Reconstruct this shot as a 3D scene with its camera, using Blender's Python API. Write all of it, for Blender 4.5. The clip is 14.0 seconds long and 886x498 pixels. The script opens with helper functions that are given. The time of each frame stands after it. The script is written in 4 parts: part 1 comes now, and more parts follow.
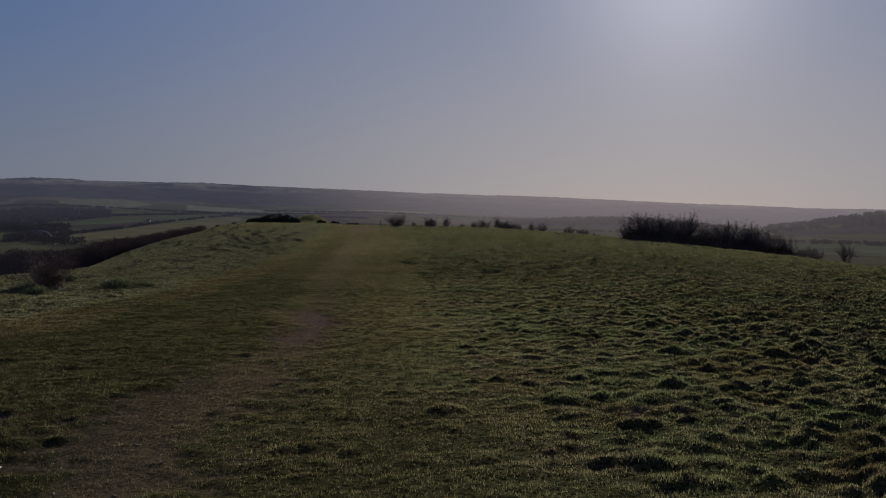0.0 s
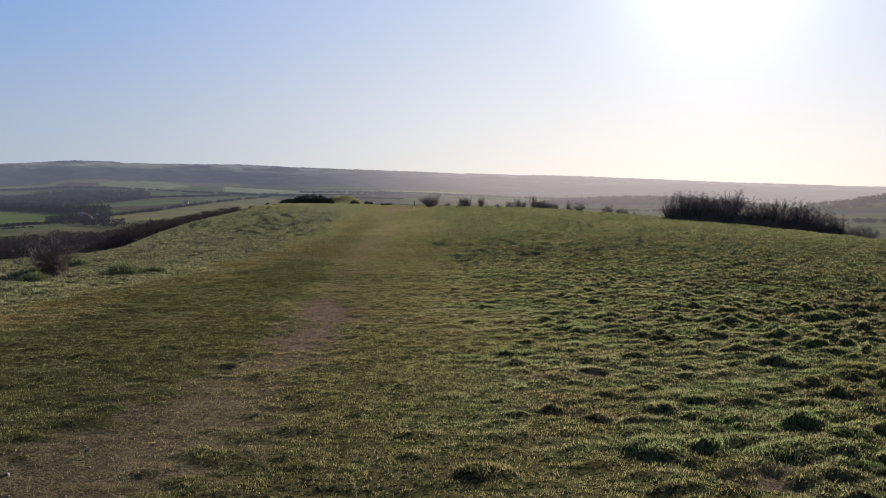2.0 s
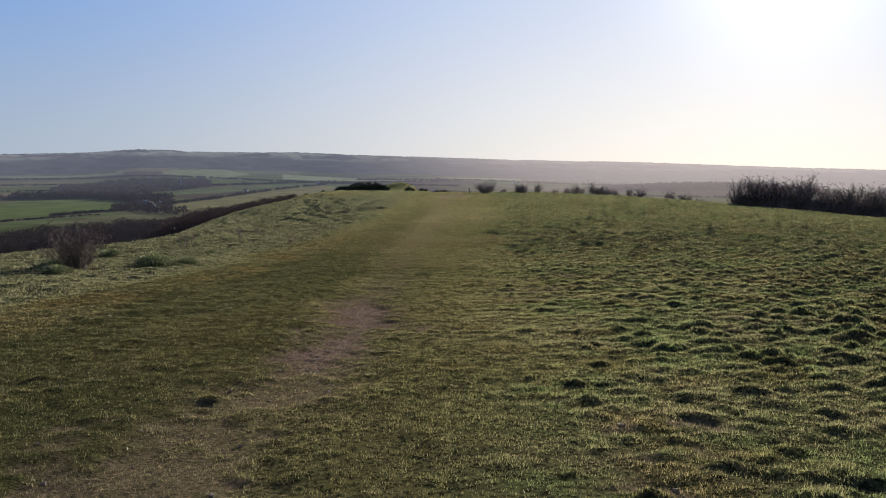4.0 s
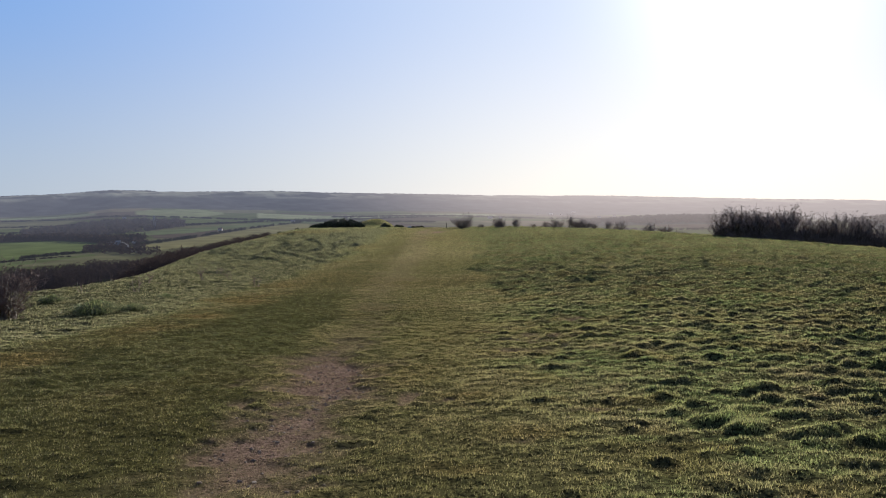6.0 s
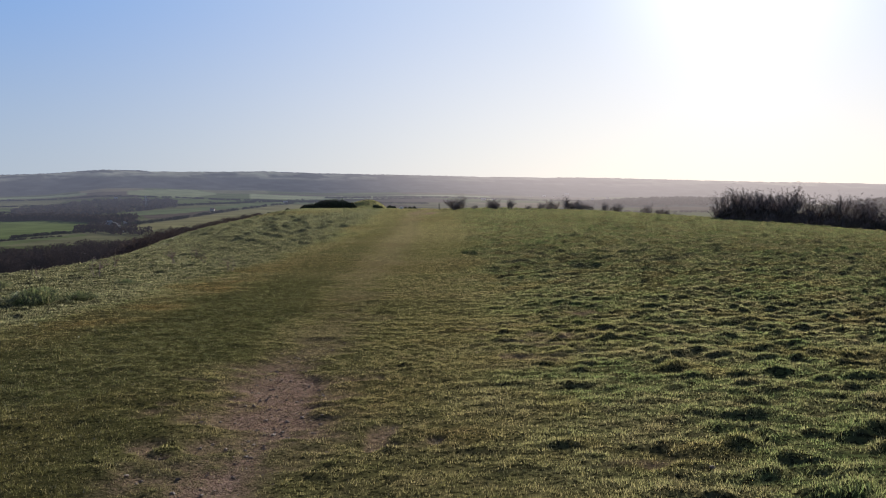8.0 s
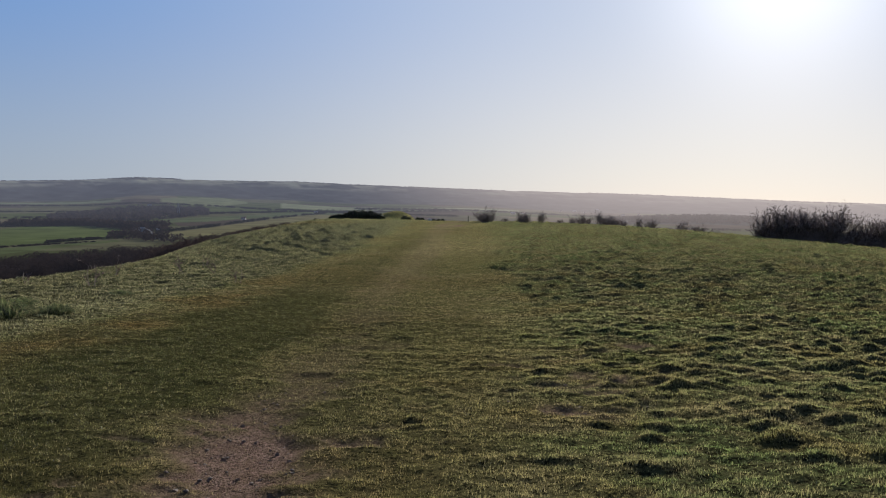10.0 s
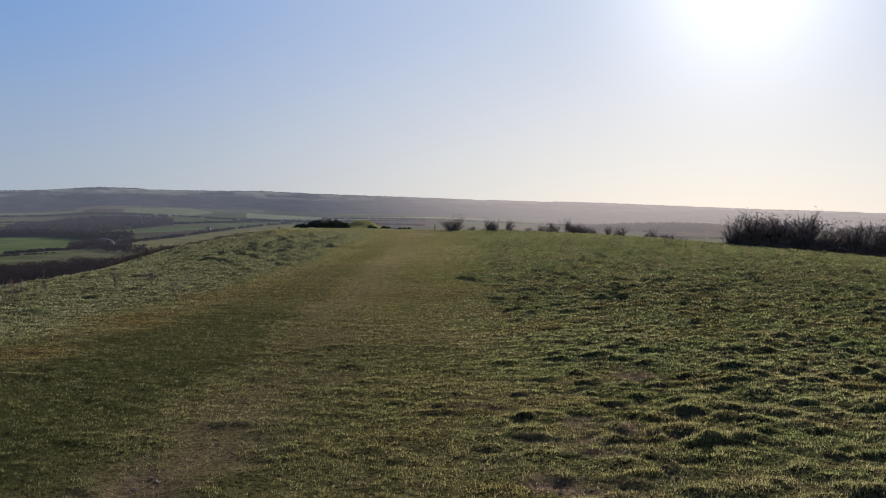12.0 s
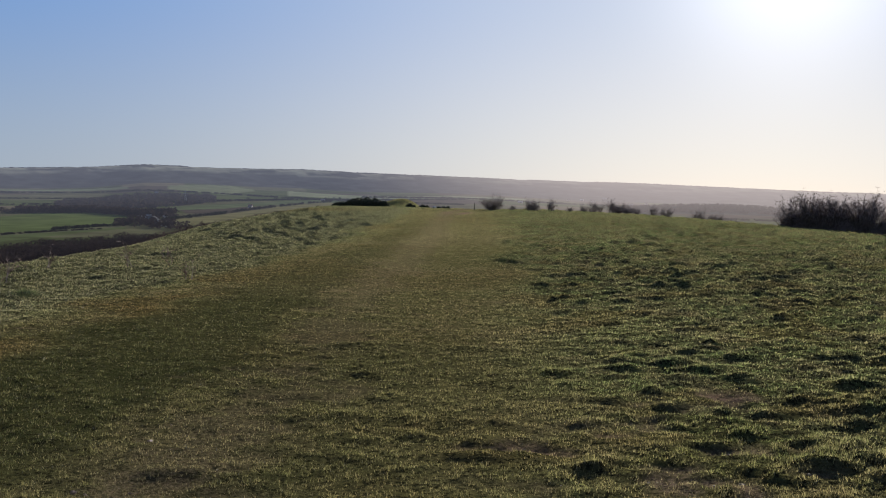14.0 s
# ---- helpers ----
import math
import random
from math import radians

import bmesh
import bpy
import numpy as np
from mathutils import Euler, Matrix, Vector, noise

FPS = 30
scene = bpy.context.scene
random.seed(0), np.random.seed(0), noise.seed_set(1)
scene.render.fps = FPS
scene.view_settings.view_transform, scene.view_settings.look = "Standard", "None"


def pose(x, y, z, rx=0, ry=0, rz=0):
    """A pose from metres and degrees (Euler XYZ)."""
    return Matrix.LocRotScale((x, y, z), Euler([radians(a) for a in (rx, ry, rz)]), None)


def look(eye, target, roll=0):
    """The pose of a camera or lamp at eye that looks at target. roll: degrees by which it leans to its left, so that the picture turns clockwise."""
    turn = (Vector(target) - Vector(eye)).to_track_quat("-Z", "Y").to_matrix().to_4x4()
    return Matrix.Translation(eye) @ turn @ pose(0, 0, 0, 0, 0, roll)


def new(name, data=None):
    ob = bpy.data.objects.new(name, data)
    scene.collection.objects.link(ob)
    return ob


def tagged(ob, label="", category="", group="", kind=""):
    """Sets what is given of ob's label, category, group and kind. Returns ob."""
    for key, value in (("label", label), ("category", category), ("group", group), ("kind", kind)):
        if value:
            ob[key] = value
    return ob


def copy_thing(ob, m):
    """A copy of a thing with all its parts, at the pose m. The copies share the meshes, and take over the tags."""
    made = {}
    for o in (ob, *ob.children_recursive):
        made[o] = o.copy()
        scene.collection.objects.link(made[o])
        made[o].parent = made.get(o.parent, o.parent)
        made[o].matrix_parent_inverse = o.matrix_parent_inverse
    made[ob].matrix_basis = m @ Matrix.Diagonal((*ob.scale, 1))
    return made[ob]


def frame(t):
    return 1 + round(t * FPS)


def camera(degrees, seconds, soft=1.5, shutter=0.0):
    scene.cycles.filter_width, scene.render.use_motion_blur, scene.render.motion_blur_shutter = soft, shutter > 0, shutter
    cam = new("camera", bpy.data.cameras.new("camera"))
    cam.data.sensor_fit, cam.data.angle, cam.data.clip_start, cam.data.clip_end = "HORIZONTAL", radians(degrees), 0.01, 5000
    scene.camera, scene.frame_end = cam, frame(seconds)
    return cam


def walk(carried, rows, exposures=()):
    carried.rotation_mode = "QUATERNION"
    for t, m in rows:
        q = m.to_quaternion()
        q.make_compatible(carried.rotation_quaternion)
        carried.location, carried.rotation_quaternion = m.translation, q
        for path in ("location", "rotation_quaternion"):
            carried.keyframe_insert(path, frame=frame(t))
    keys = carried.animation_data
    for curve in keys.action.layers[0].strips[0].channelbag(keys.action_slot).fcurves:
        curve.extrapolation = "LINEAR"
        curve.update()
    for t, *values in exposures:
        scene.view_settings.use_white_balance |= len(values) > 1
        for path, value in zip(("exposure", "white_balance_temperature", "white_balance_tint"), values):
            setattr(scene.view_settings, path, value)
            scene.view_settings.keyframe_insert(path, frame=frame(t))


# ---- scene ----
cam = camera(55.6, 14.0, soft=1.1)
METRES, EYE, TILT, LEAN, TURN = 17.391, 1.6, -3.0, -0.8, 0.0
ROWS = [
    (0.0, 0.0, 0.0, 0.0, -0.0, -0.09, 0.18),
    (0.5, 0.0007, 0.035, 0.0002, 2.46, -2.64, 1.35),
    (1.0, 0.0012, 0.0729, 0.0013, 3.41, -2.55, 1.5),
    (1.5, -0.0018, 0.11, 0.0018, 1.49, -0.39, 1.89),
    (2.0, 0.0004, 0.148, 0.001, 2.38, -1.42, 0.4),
    (2.5, -0.0003, 0.181, 0.0022, 3.67, -2.05, -0.31),
    (3.0, 0.0006, 0.2148, 0.0026, 4.58, -2.29, -0.01),
    (5.5, -0.0164, 0.3952, 0.0035, 7.48, -2.17, 0.51),
    (6.0, -0.0241, 0.4338, 0.0032, 4.57, 0.15, 1.4),
    (6.5, -0.0271, 0.469, 0.0022, 3.51, -0.81, 1.52),
    (7.0, -0.0285, 0.5083, 0.0024, 3.19, -2.5, 0.67),
    (7.5, -0.0296, 0.543, 0.0032, 2.8, -1.07, 0.53),
    (8.0, -0.0324, 0.5805, 0.004, 4.1, -1.12, 1.14),
    (8.5, -0.0376, 0.6186, 0.0054, 4.23, -0.0, 1.57),
    (9.0, -0.0393, 0.6562, 0.005, 4.88, 0.14, 0.85),
    (11.5, -0.0443, 0.8234, 0.0037, 6.68, -0.82, 0.01),
    (12.0, -0.0467, 0.8603, 0.0037, 3.85, 0.4, 0.28),
    (12.5, -0.0484, 0.8941, 0.0043, 6.64, 0.25, 0.54),
    (13.0, -0.0513, 0.9303, 0.0058, 6.9, -0.0, 0.61),
    (13.5, -0.0504, 0.9614, 0.006, 6.82, -0.27, 0.19),
    (14.0, -0.0542, 0.9962, 0.0046, 6.54, -1.0, -0.29),
]
# stops and white balance by which the camera's automatic exposure settles after the start
EXPOSURES = [(0.0, -0.1, 6250, 19), (0.4, 0.5, 6250, 18), (0.8, 0.8, 6330, 16), (1.2, 1.1, 6400, 14), (1.6, 1.3, 6450, 13), (2.2, 1.35, 6500, 12), (3.0, 1.35, 6500, 12), (5.5, 1.45, 6500, 11), (6.0, 1.5, 6500, 11), (7.0, 1.42, 6500, 11), (8.0, 1.42, 6500, 11), (9.0, 1.13, 6500, 11), (11.5, 1.2, 6500, 11), (14.0, 1.2, 6500, 11)]
walk(cam, [(t, pose(0, 0, EYE, TILT, LEAN, TURN) @ pose(METRES * x, METRES * y, METRES * z, 90 + pitch, roll, yaw)) for t, x, y, z, yaw, pitch, roll in ROWS], EXPOSURES)

# ---- light: a low winter sun ahead, clear hazy sky ----
SUN_AZ, SUN_EL = 15.6, 15.5
SUN_DIR = Vector((math.sin(radians(SUN_AZ)) * math.cos(radians(SUN_EL)), math.cos(radians(SUN_AZ)) * math.cos(radians(SUN_EL)), math.sin(radians(SUN_EL))))
world = bpy.data.worlds.new("world")
scene.world = world
world.use_nodes = True
wn, wl = world.node_tree.nodes, world.node_tree.links
sky = wn.new("ShaderNodeTexSky")
sky.sky_type, sky.sun_disc = "NISHITA", False
sky.sun_elevation, sky.sun_rotation = radians(SUN_EL), radians(SUN_AZ)
sky.air_density, sky.dust_density, sky.ozone_density = 1.0, 0.3, 4.0


def sky_node(kind, **settings):
    n = wn.new(kind)
    for key, value in settings.items():
        if key == "operation":
            n.operation = value
        elif key == "data_type":
            n.data_type = value
    return n


def sky_range(value, low, high, to_low=0.0, to_high=1.0):
    n = wn.new("ShaderNodeMapRange")
    n.interpolation_type = "SMOOTHSTEP"
    for key, v in (("From Min", low), ("From Max", high), ("To Min", to_low), ("To Max", to_high)):
        n.inputs[key].default_value = v
    wl.new(value, n.inputs["Value"])
    return n.outputs["Result"]


def sky_mix(fac, a, b):
    n = sky_node("ShaderNodeMix", data_type="RGBA")
    for socket, value in ((n.inputs["Factor"], fac), (n.inputs["A"], a), (n.inputs["B"], b)):
        if isinstance(value, bpy.types.NodeSocket):
            wl.new(value, socket)
        elif isinstance(value, tuple):
            socket.default_value = (*value, 1)
        else:
            socket.default_value = value
    return n.outputs["Result"]


# milky winter air: pale at the horizon, blue above, whitened all round the sun
where = wn.new("ShaderNodeTexCoord")
axes = wn.new("ShaderNodeSeparateXYZ")
wl.new(where.outputs["Generated"], axes.inputs["Vector"])
toward = sky_node("ShaderNodeVectorMath", operation="DOT_PRODUCT")
toward.inputs[1].default_value = SUN_DIR
wl.new(where.outputs["Generated"], toward.inputs[0])
height = sky_range(axes.outputs["Z"], -0.02, 0.26)
above = sky_range(axes.outputs["Z"], 0.2, 0.9)
away = sky_mix(height, (0.35, 0.435, 0.545), (0.145, 0.33, 0.70))
away = sky_mix(above, away, (0.065, 0.12, 0.31))
behind = sky_mix(height, (0.37, 0.43, 0.50), (0.175, 0.245, 0.42))
away = sky_mix(sky_range(toward.outputs["Value"], -0.6, 0.6), behind, away)
whitened = sky_mix(height, (1.06, 0.99, 0.90), (0.665, 0.74, 0.885))


def sky_math(operation, value, by):
    n = sky_node("ShaderNodeMath", operation=operation)
    n.inputs[1].default_value = by
    wl.new(value, n.inputs[0])
    return n.outputs["Value"]


facing = sky_math("MAXIMUM", toward.outputs["Value"], 0.0)
hazy = sky_mix(sky_math("POWER", facing, 5.8), away, whitened)
aureole = sky_mix(sky_math("POWER", facing, 150.0), (0.0, 0.0, 0.0), (0.60, 0.57, 0.54))
summed = sky_node("ShaderNodeVectorMath", operation="ADD")
wl.new(hazy, summed.inputs[0])
wl.new(aureole, summed.inputs[1])
hazy = summed.outputs["Vector"]
dimmed = sky_mix(0.065, (0.0, 0.0, 0.0), sky.outputs["Color"])
wl.new(sky_mix(0.12, hazy, dimmed), wn["Background"].inputs["Color"])
wn["Background"].inputs["Strength"].default_value = 0.42

sun = new("sun", bpy.data.lights.new("sun", "SUN"))
sun.data.energy, sun.data.angle, sun.data.color = 5.0, radians(0.5), (1.0, 0.93, 0.83)
sun.matrix_world = look(SUN_DIR * 200, (0, 0, 0))


# ---- number helpers ----
def sm(a, b, v):
    t = np.clip((v - a) / (b - a), 0.0, 1.0)
    return t * t * (3 - 2 * t)


def soft_over(v, w):
    """A smooth max(v, 0)."""
    return 0.5 * (v + np.sqrt(v * v + w * w))


def chance(ix, iy, seed):
    """A number from 0 to 1 for each cell of a grid."""
    h = (ix.astype(np.int64) * 374761393 + iy.astype(np.int64) * 668265263 + seed * 1442695041) & 0xFFFFFFFF
    h = ((h ^ (h >> 13)) * 1274126177) & 0xFFFFFFFF
    h = ((h ^ (h >> 16)) * 2246822519) & 0xFFFFFFFF
    return ((h ^ (h >> 15)) & 0xFFFFFF) / float(0xFFFFFF)


def ripple(x, y, size, seed):
    """Smooth noise from 0 to 1 with cells of that size."""
    u, v = x / size, y / size
    iu, iv = np.floor(u), np.floor(v)
    fu, fv = u - iu, v - iv
    fu, fv = fu * fu * (3 - 2 * fu), fv * fv * (3 - 2 * fv)
    a, b = chance(iu, iv, seed), chance(iu + 1, iv, seed)
    c, d = chance(iu, iv + 1, seed), chance(iu + 1, iv + 1, seed)
    return (a * (1 - fu) + b * fu) * (1 - fv) + (c * (1 - fu) + d * fu) * fv


def cloud(x, y, size, seed, octaves=4):
    total, amount, norm = 0.0, 1.0, 0.0
    for k in range(octaves):
        total = total + amount * ripple(x, y, size / 2 ** k, seed + 17 * k)
        norm += amount
        amount *= 0.55
    return total / norm


def mounds(x, y, cell, seed, share=0.7):
    """Rounded bumps, one at most in each cell of a jittered grid; 0 to 1."""
    iu, iv = np.floor(x / cell), np.floor(y / cell)
    best = np.zeros_like(x)
    for du in (-1, 0, 1):
        for dv in (-1, 0, 1):
            cu, cv = iu + du, iv + dv
            px = (cu + chance(cu, cv, seed)) * cell
            py = (cv + chance(cu, cv, seed + 1)) * cell
            size = (0.28 + 0.42 * chance(cu, cv, seed + 2)) * cell
            high = np.where(chance(cu, cv, seed + 3) < share, 0.25 + 0.75 * chance(cu, cv, seed + 4) ** 2, 0.0)
            turn = (chance(cu, cv, seed + 5) - 0.5) * 1.3
            ca, sa = np.cos(turn), np.sin(turn)
            ex, ey = (x - px) * ca + (y - py) * sa, (y - py) * ca - (x - px) * sa
            q = np.clip(1 - (ex / (size * 1.25)) ** 2 - (ey / (size * 0.6)) ** 2, 0, 1)
            best = np.maximum(best, high * q)
    return best


# ---- the lie of the land ----
RIDGE_AZ = (-60, -40, -34, -29, -26, -19, -16, -12, -6.5, -1.4, 6.5, 16, 22.8, 27, 40, 60)
RIDGE_EL = (0.9, 0.85, 0.9, 1.05, 1.28, 1.12, 1.14, 0.98, 0.82, 0.66, 0.50, 0.14, -0.05, -0.1, -0.2, -0.2)


def hilltop(x, y):
    axis = -0.0008 * np.clip(y, 0, 300) ** 2
    d = x - axis
    z = 0.04 - 0.0490 * y
    z = z + 0.0485 * soft_over(y - 34, 8) - 0.02
    z = z - 0.024 * soft_over(y - 135, 15) - 0.0010 * np.maximum(y - 235, 0) ** 2 * 1.0
    z = z + 0.014 * np.clip(x, -5, 40)
    right = np.maximum(d - 8, 0)
    z = z - np.where(right < 60, 0.00212 * right ** 2, 7.63 + 0.255 * (right - 60))
    z = z - 0.0006 * np.clip(d - 28, 0, 32) ** 2
    edge = 15.5 - 2.8 * sm(34, 44, y) + 3.3 * sm(52, 85, y) - 7 * sm(150, 230, y)
    left = np.maximum(-d - edge, 0)
    z = z - np.where(left < 15, 0.0200 * left ** 2, 4.5 + 0.60 * (left - 15))
    nose = np.maximum(y - 132 + 16 * sm(8, 30, d), 0) * sm(-8, 12, d - 0.13 * np.maximum(y - 132, 0))
    z = z - np.where(nose < 60, 0.004 * nose ** 2, 14.4 + 0.48 * (nose - 60))
    z = z - 0.002 * np.maximum(-y - 40, 0) ** 2
    z = z - 0.08 * np.exp(-((x + 1.5) / 2.6) ** 2) * sm(8, 20, y) * sm(60, 35, y)
    barrow = 2.0 * np.exp(-(((x + 35.2) / 5.2) ** 2 + ((y - 222) / 6.0) ** 2))
    barrow = barrow + 0.8 * np.exp(-(((x + 30.5) / 4.5) ** 2 + ((y - 219) / 6.0) ** 2))
    return z + barrow


def valley(x, y):
    r = np.hypot(x, y); az = np.degrees(np.arctan2(x, y))
    floor = -62 + 3.0 * np.sin(x / 310 + 1.3) * np.sin(y / 370) * sm(300, 900, r)
    el = np.interp(az, RIDGE_AZ, RIDGE_EL)
    base = el - 1.15 - 0.1 * np.sin(az * 0.35)
    foot = np.tan(np.radians(base)) * 3500
    top = np.tan(np.radians(el)) * 4250
    k1 = np.clip((r - 1500) / 2000, 0, 1); k2 = sm(3500, 4250, r)
    z = floor + (foot - floor) * k1 ** 1.6
    z = z + (top - foot) * k2 - 60 * sm(4300, 4900, r)
    # a low wooded hill in front of the ridge, and a higher spur
    a2 = np.clip(1 - ((az - 12) / 7.5) ** 2, 0, 1); z = z + 17 * a2 * np.exp(-((r - 2600) / 260) ** 2)
    a3 = sm(16.5, 31, az); z = z + 62 * a3 * np.exp(-((r - 2300) / 420) ** 2)
    return z


def H(x, y):
    x = np.asarray(x, float); y = np.asarray(y, float)
    a, b = hilltop(x, y), valley(x, y)
    h = np.maximum(6.0 - np.abs(a - b), 0)
    return np.maximum(a, b) + h * h / 24


def strip_edges(y):
    """Both edges of the broad trodden strip along the hilltop."""
    left = np.interp(y, (0, 17, 25, 30, 45, 55, 108, 140), (-8.4, -8.5, -8.7, -9.0, -9.6, -10.0, -15.0, -19.0))
    right = np.interp(y, (0, 8, 14, 22, 30, 46, 108, 140), (0.9, 0.5, -0.1, -0.6, -0.8, -1.5, -5.0, -8.0))
    return left, right


# muddy scuffs in the turf: x, y, width
SCUFFS = ((-0.2, 14.64, 0.4), (-0.54, 20.53, 0.6), (0.7, 25.34, 0.55), (-0.14, 23.76, 0.55), (-1.03, 23.28, 0.5), (0.5, 15.7, 0.3), (-0.87, 16.59, 0.35), (0.83, 9.66, 0.38), (1.1, 9.39, 0.3), (-0.84, 13.46, 0.32), (0.95, 9.54, 0.3), (1.84, 7.67, 0.3), (0.90, 7.84, 0.3))


def zones(x, y):
    """How far each spot is bare soil, trodden turf, rough pale verge and rusty dead grass."""
    left, right = strip_edges(y)
    wob = (cloud(x, y, 2.4, 5) - 0.5) * 2.0
    wobble = wob * (0.6 + y * 0.012)
    worn = sm(-0.5, 0.6, x - left + wobble) * sm(-0.9, 1.2, right - x + wobble * 1.3) * sm(150, 125, y)
    verge = sm(0.4, -0.8, x - left + wobble) * sm(160, 110, y)
    mid = np.interp(y, (-5, 3, 8, 11, 14, 17, 20, 25, 33, 60, 108), (-2.0, -2.1, -2.4, -2.6, -2.35, -2.5, -3.1, -3.3, -4.6, -6.6, -10.8))
    half = np.interp(y, (-5, 8, 11, 14, 17, 20, 21.5, 25, 33, 60, 108), (0.6, 0.42, 0.38, 0.2, 0.26, 0.32, 0.2, 0.2, 0.35, 0.9, 0.6))
    much = np.interp(y, (-5, 12, 14, 19.5, 21.2, 23, 33, 60, 95, 112, 122), (0.5, 0.56, 0.92, 0.95, 0.55, 0.33, 0.3, 0.25, 0.3, 0.75, 0.5))
    grain = (cloud(x, y, 0.9, 23) - 0.5) * 2.2 + (ripple(x, y, 0.16, 29) - 0.5) * 0.9
    soil = much * sm(0.65, -0.35, (np.abs(x - mid) - half) / 0.8 + grain * np.interp(y, (10, 13, 21, 24), (1.05, 0.6, 0.6, 1.05)))
    scuff = sm(0.70, 0.80, cloud(x, y, 1.5, 41)) * sm(0.42, 0.62, ripple(x, y, 0.22, 43)) * sm(45, 20, y)
    soil = np.maximum(soil, 0.75 * scuff * np.clip(worn + sm(3.0, 0.5, np.abs(x - right)), 0, 1))
    rust = sm(1.5, 0.2, np.abs(x - left - 0.75 + wob * 0.8)) * sm(9, 14, y) * sm(46, 32, y) * sm(0.3, 0.55, cloud(x, y, 3.0, 57))
    rust = np.maximum(rust, 0.5 * np.exp(-((x + 33.5) ** 2 / 90 + (y - 221) ** 2 / 60)))
    rust = np.maximum(rust, 0.3 * worn * sm(0.55, 0.7, cloud(x, y, 4.0, 61)) * sm(8, 20, y))
    lush = sm(0.6, 2.0, x - left + wob) * sm(0.3, 1.2, mid - x + wob * 0.8) * (0.45 * sm(105, 60, y) + 0.55 * sm(46, 24, y))
    lush = np.maximum(lush, sm(0.5, -0.5, x - mid) * sm(19, 11, y))
    lush = np.maximum(lush, 0.4 * sm(0.2, 0.8, x - mid - half + wob * 0.6) * sm(1.5, 0.3, x + wob) * sm(19, 10, y)) * (0.6 + 0.7 * cloud(x, y, 1.3, 67))
    lush = np.maximum(lush, 0.45 * worn * sm(27, 17, y) * (0.5 + 0.8 * cloud(x, y, 1.7, 69)))
    lush = np.maximum(lush, 0.55 * sm(1.2, -1.0, x + 1.5 + wob * 1.4) * sm(17, 21, y) * sm(36, 26, y) * (1 - verge))
    scuffed = 0.8 * np.exp(-((x - 0.3) / 1.2) ** 2 - ((y - 22.8) / 2.6) ** 2)
    for sx, sy, wide in SCUFFS:
        scuffed = np.maximum(scuffed, 1.3 * np.exp(-((x - sx) / wide) ** 2 - ((y - sy) / (0.7 * wide)) ** 2))
    scuffed = np.minimum(scuffed, 1.0)
    rust = np.maximum(rust, 0.65 * np.exp(-((x + 27) / 6) ** 2 - ((y - 112) / 10) ** 2))
    soil = np.maximum(soil, 0.95 * np.exp(-((x + 8.9) / 0.8) ** 2 - ((y - 107) / 6.0) ** 2))
    rust = np.maximum(rust, 0.55 * scuffed)
    soil = np.maximum(soil, 0.9 * scuffed * sm(0.5, 0.72, cloud(x, y, 0.45, 47, 3)))
    rust = np.maximum(rust, 0.5 * np.clip(1 - worn - verge, 0, 1) * sm(0.5, 0.72, cloud(x, y, 0.8, 63, 3)))
    return soil, worn, verge, rust, np.clip(lush, 0, 1)


# larger tussocks that stand out in the pasture: x, y, width
BIG_TUSSOCKS = ((1.41, 14.95, 0.25), (1.54, 14.62, 0.22), (1.70, 14.77, 0.13), (2.02, 15.17, 0.19), (1.34, 15.78, 0.10), (1.14, 15.46, 0.12), (2.12, 15.95, 0.17), (2.65, 17.51, 0.20), (1.17, 16.13, 0.18), (1.72, 17.57, 0.13), (0.60, 14.76, 0.11), (1.35, 19.44, 0.24), (1.29, 19.90, 0.15), (3.19, 21.82, 0.20), (3.06, 23.31, 0.34), (1.38, 23.13, 0.21), (1.39, 23.57, 0.15), (1.11, 23.02, 0.17), (1.26, 22.80, 0.16), (2.00, 23.93, 0.23), (1.68, 22.93, 0.17), (-0.72, 26.56, 0.24), (0.63, 27.24, 0.24), (-0.57, 22.92, 0.12), (-0.43, 22.12, 0.10), (0.12, 22.03, 0.14), (0.92, 21.84, 0.26), (1.26, 21.91, 0.17), (3.03, 36.22, 0.46), (1.84, 10.11, 0.17), (1.53, 9.60, 0.16))
FORE_TUSSOCKS = ((1.82, 10.06, 0.15), (1.59, 9.59, 0.19), (1.21, 8.32, 0.21), (1.61, 8.36, 0.13), (3.34, 10.13, 0.21), (2.52, 9.03, 0.21), (2.08, 8.15, 0.28), (0.06, 7.69, 0.20), (4.14, 12.91, 0.19), (1.97, 14.38, 0.25), (2.47, 14.11, 0.20), (4.02, 13.95, 0.20))


def big_tussocks(x, y):
    """How far each spot is on one of the larger tussocks, and how high that stands."""
    on, high = np.zeros_like(x), np.zeros_like(x)
    for bx, by, wide in BIG_TUSSOCKS + FORE_TUSSOCKS:
        tall = 0.025 + 0.17 * wide
        near = np.flatnonzero((np.abs(x - bx) < 1.6 * wide) & (np.abs(y - by) < 1.3 * wide))
        if len(near):
            px, py = x[near] - bx, y[near] - by
            ragged = 0.75 + 0.5 * ripple(x[near], y[near], 0.13, 181)
            dome = np.clip(1 - ((px / wide) ** 2 + (py / (wide * 0.7)) ** 2) * 0.85 * ragged, 0, 1)
            on[near] = np.maximum(on[near], np.minimum(dome * 2, 1))
            high[near] = np.maximum(high[near], tall * dome)
    return on, high


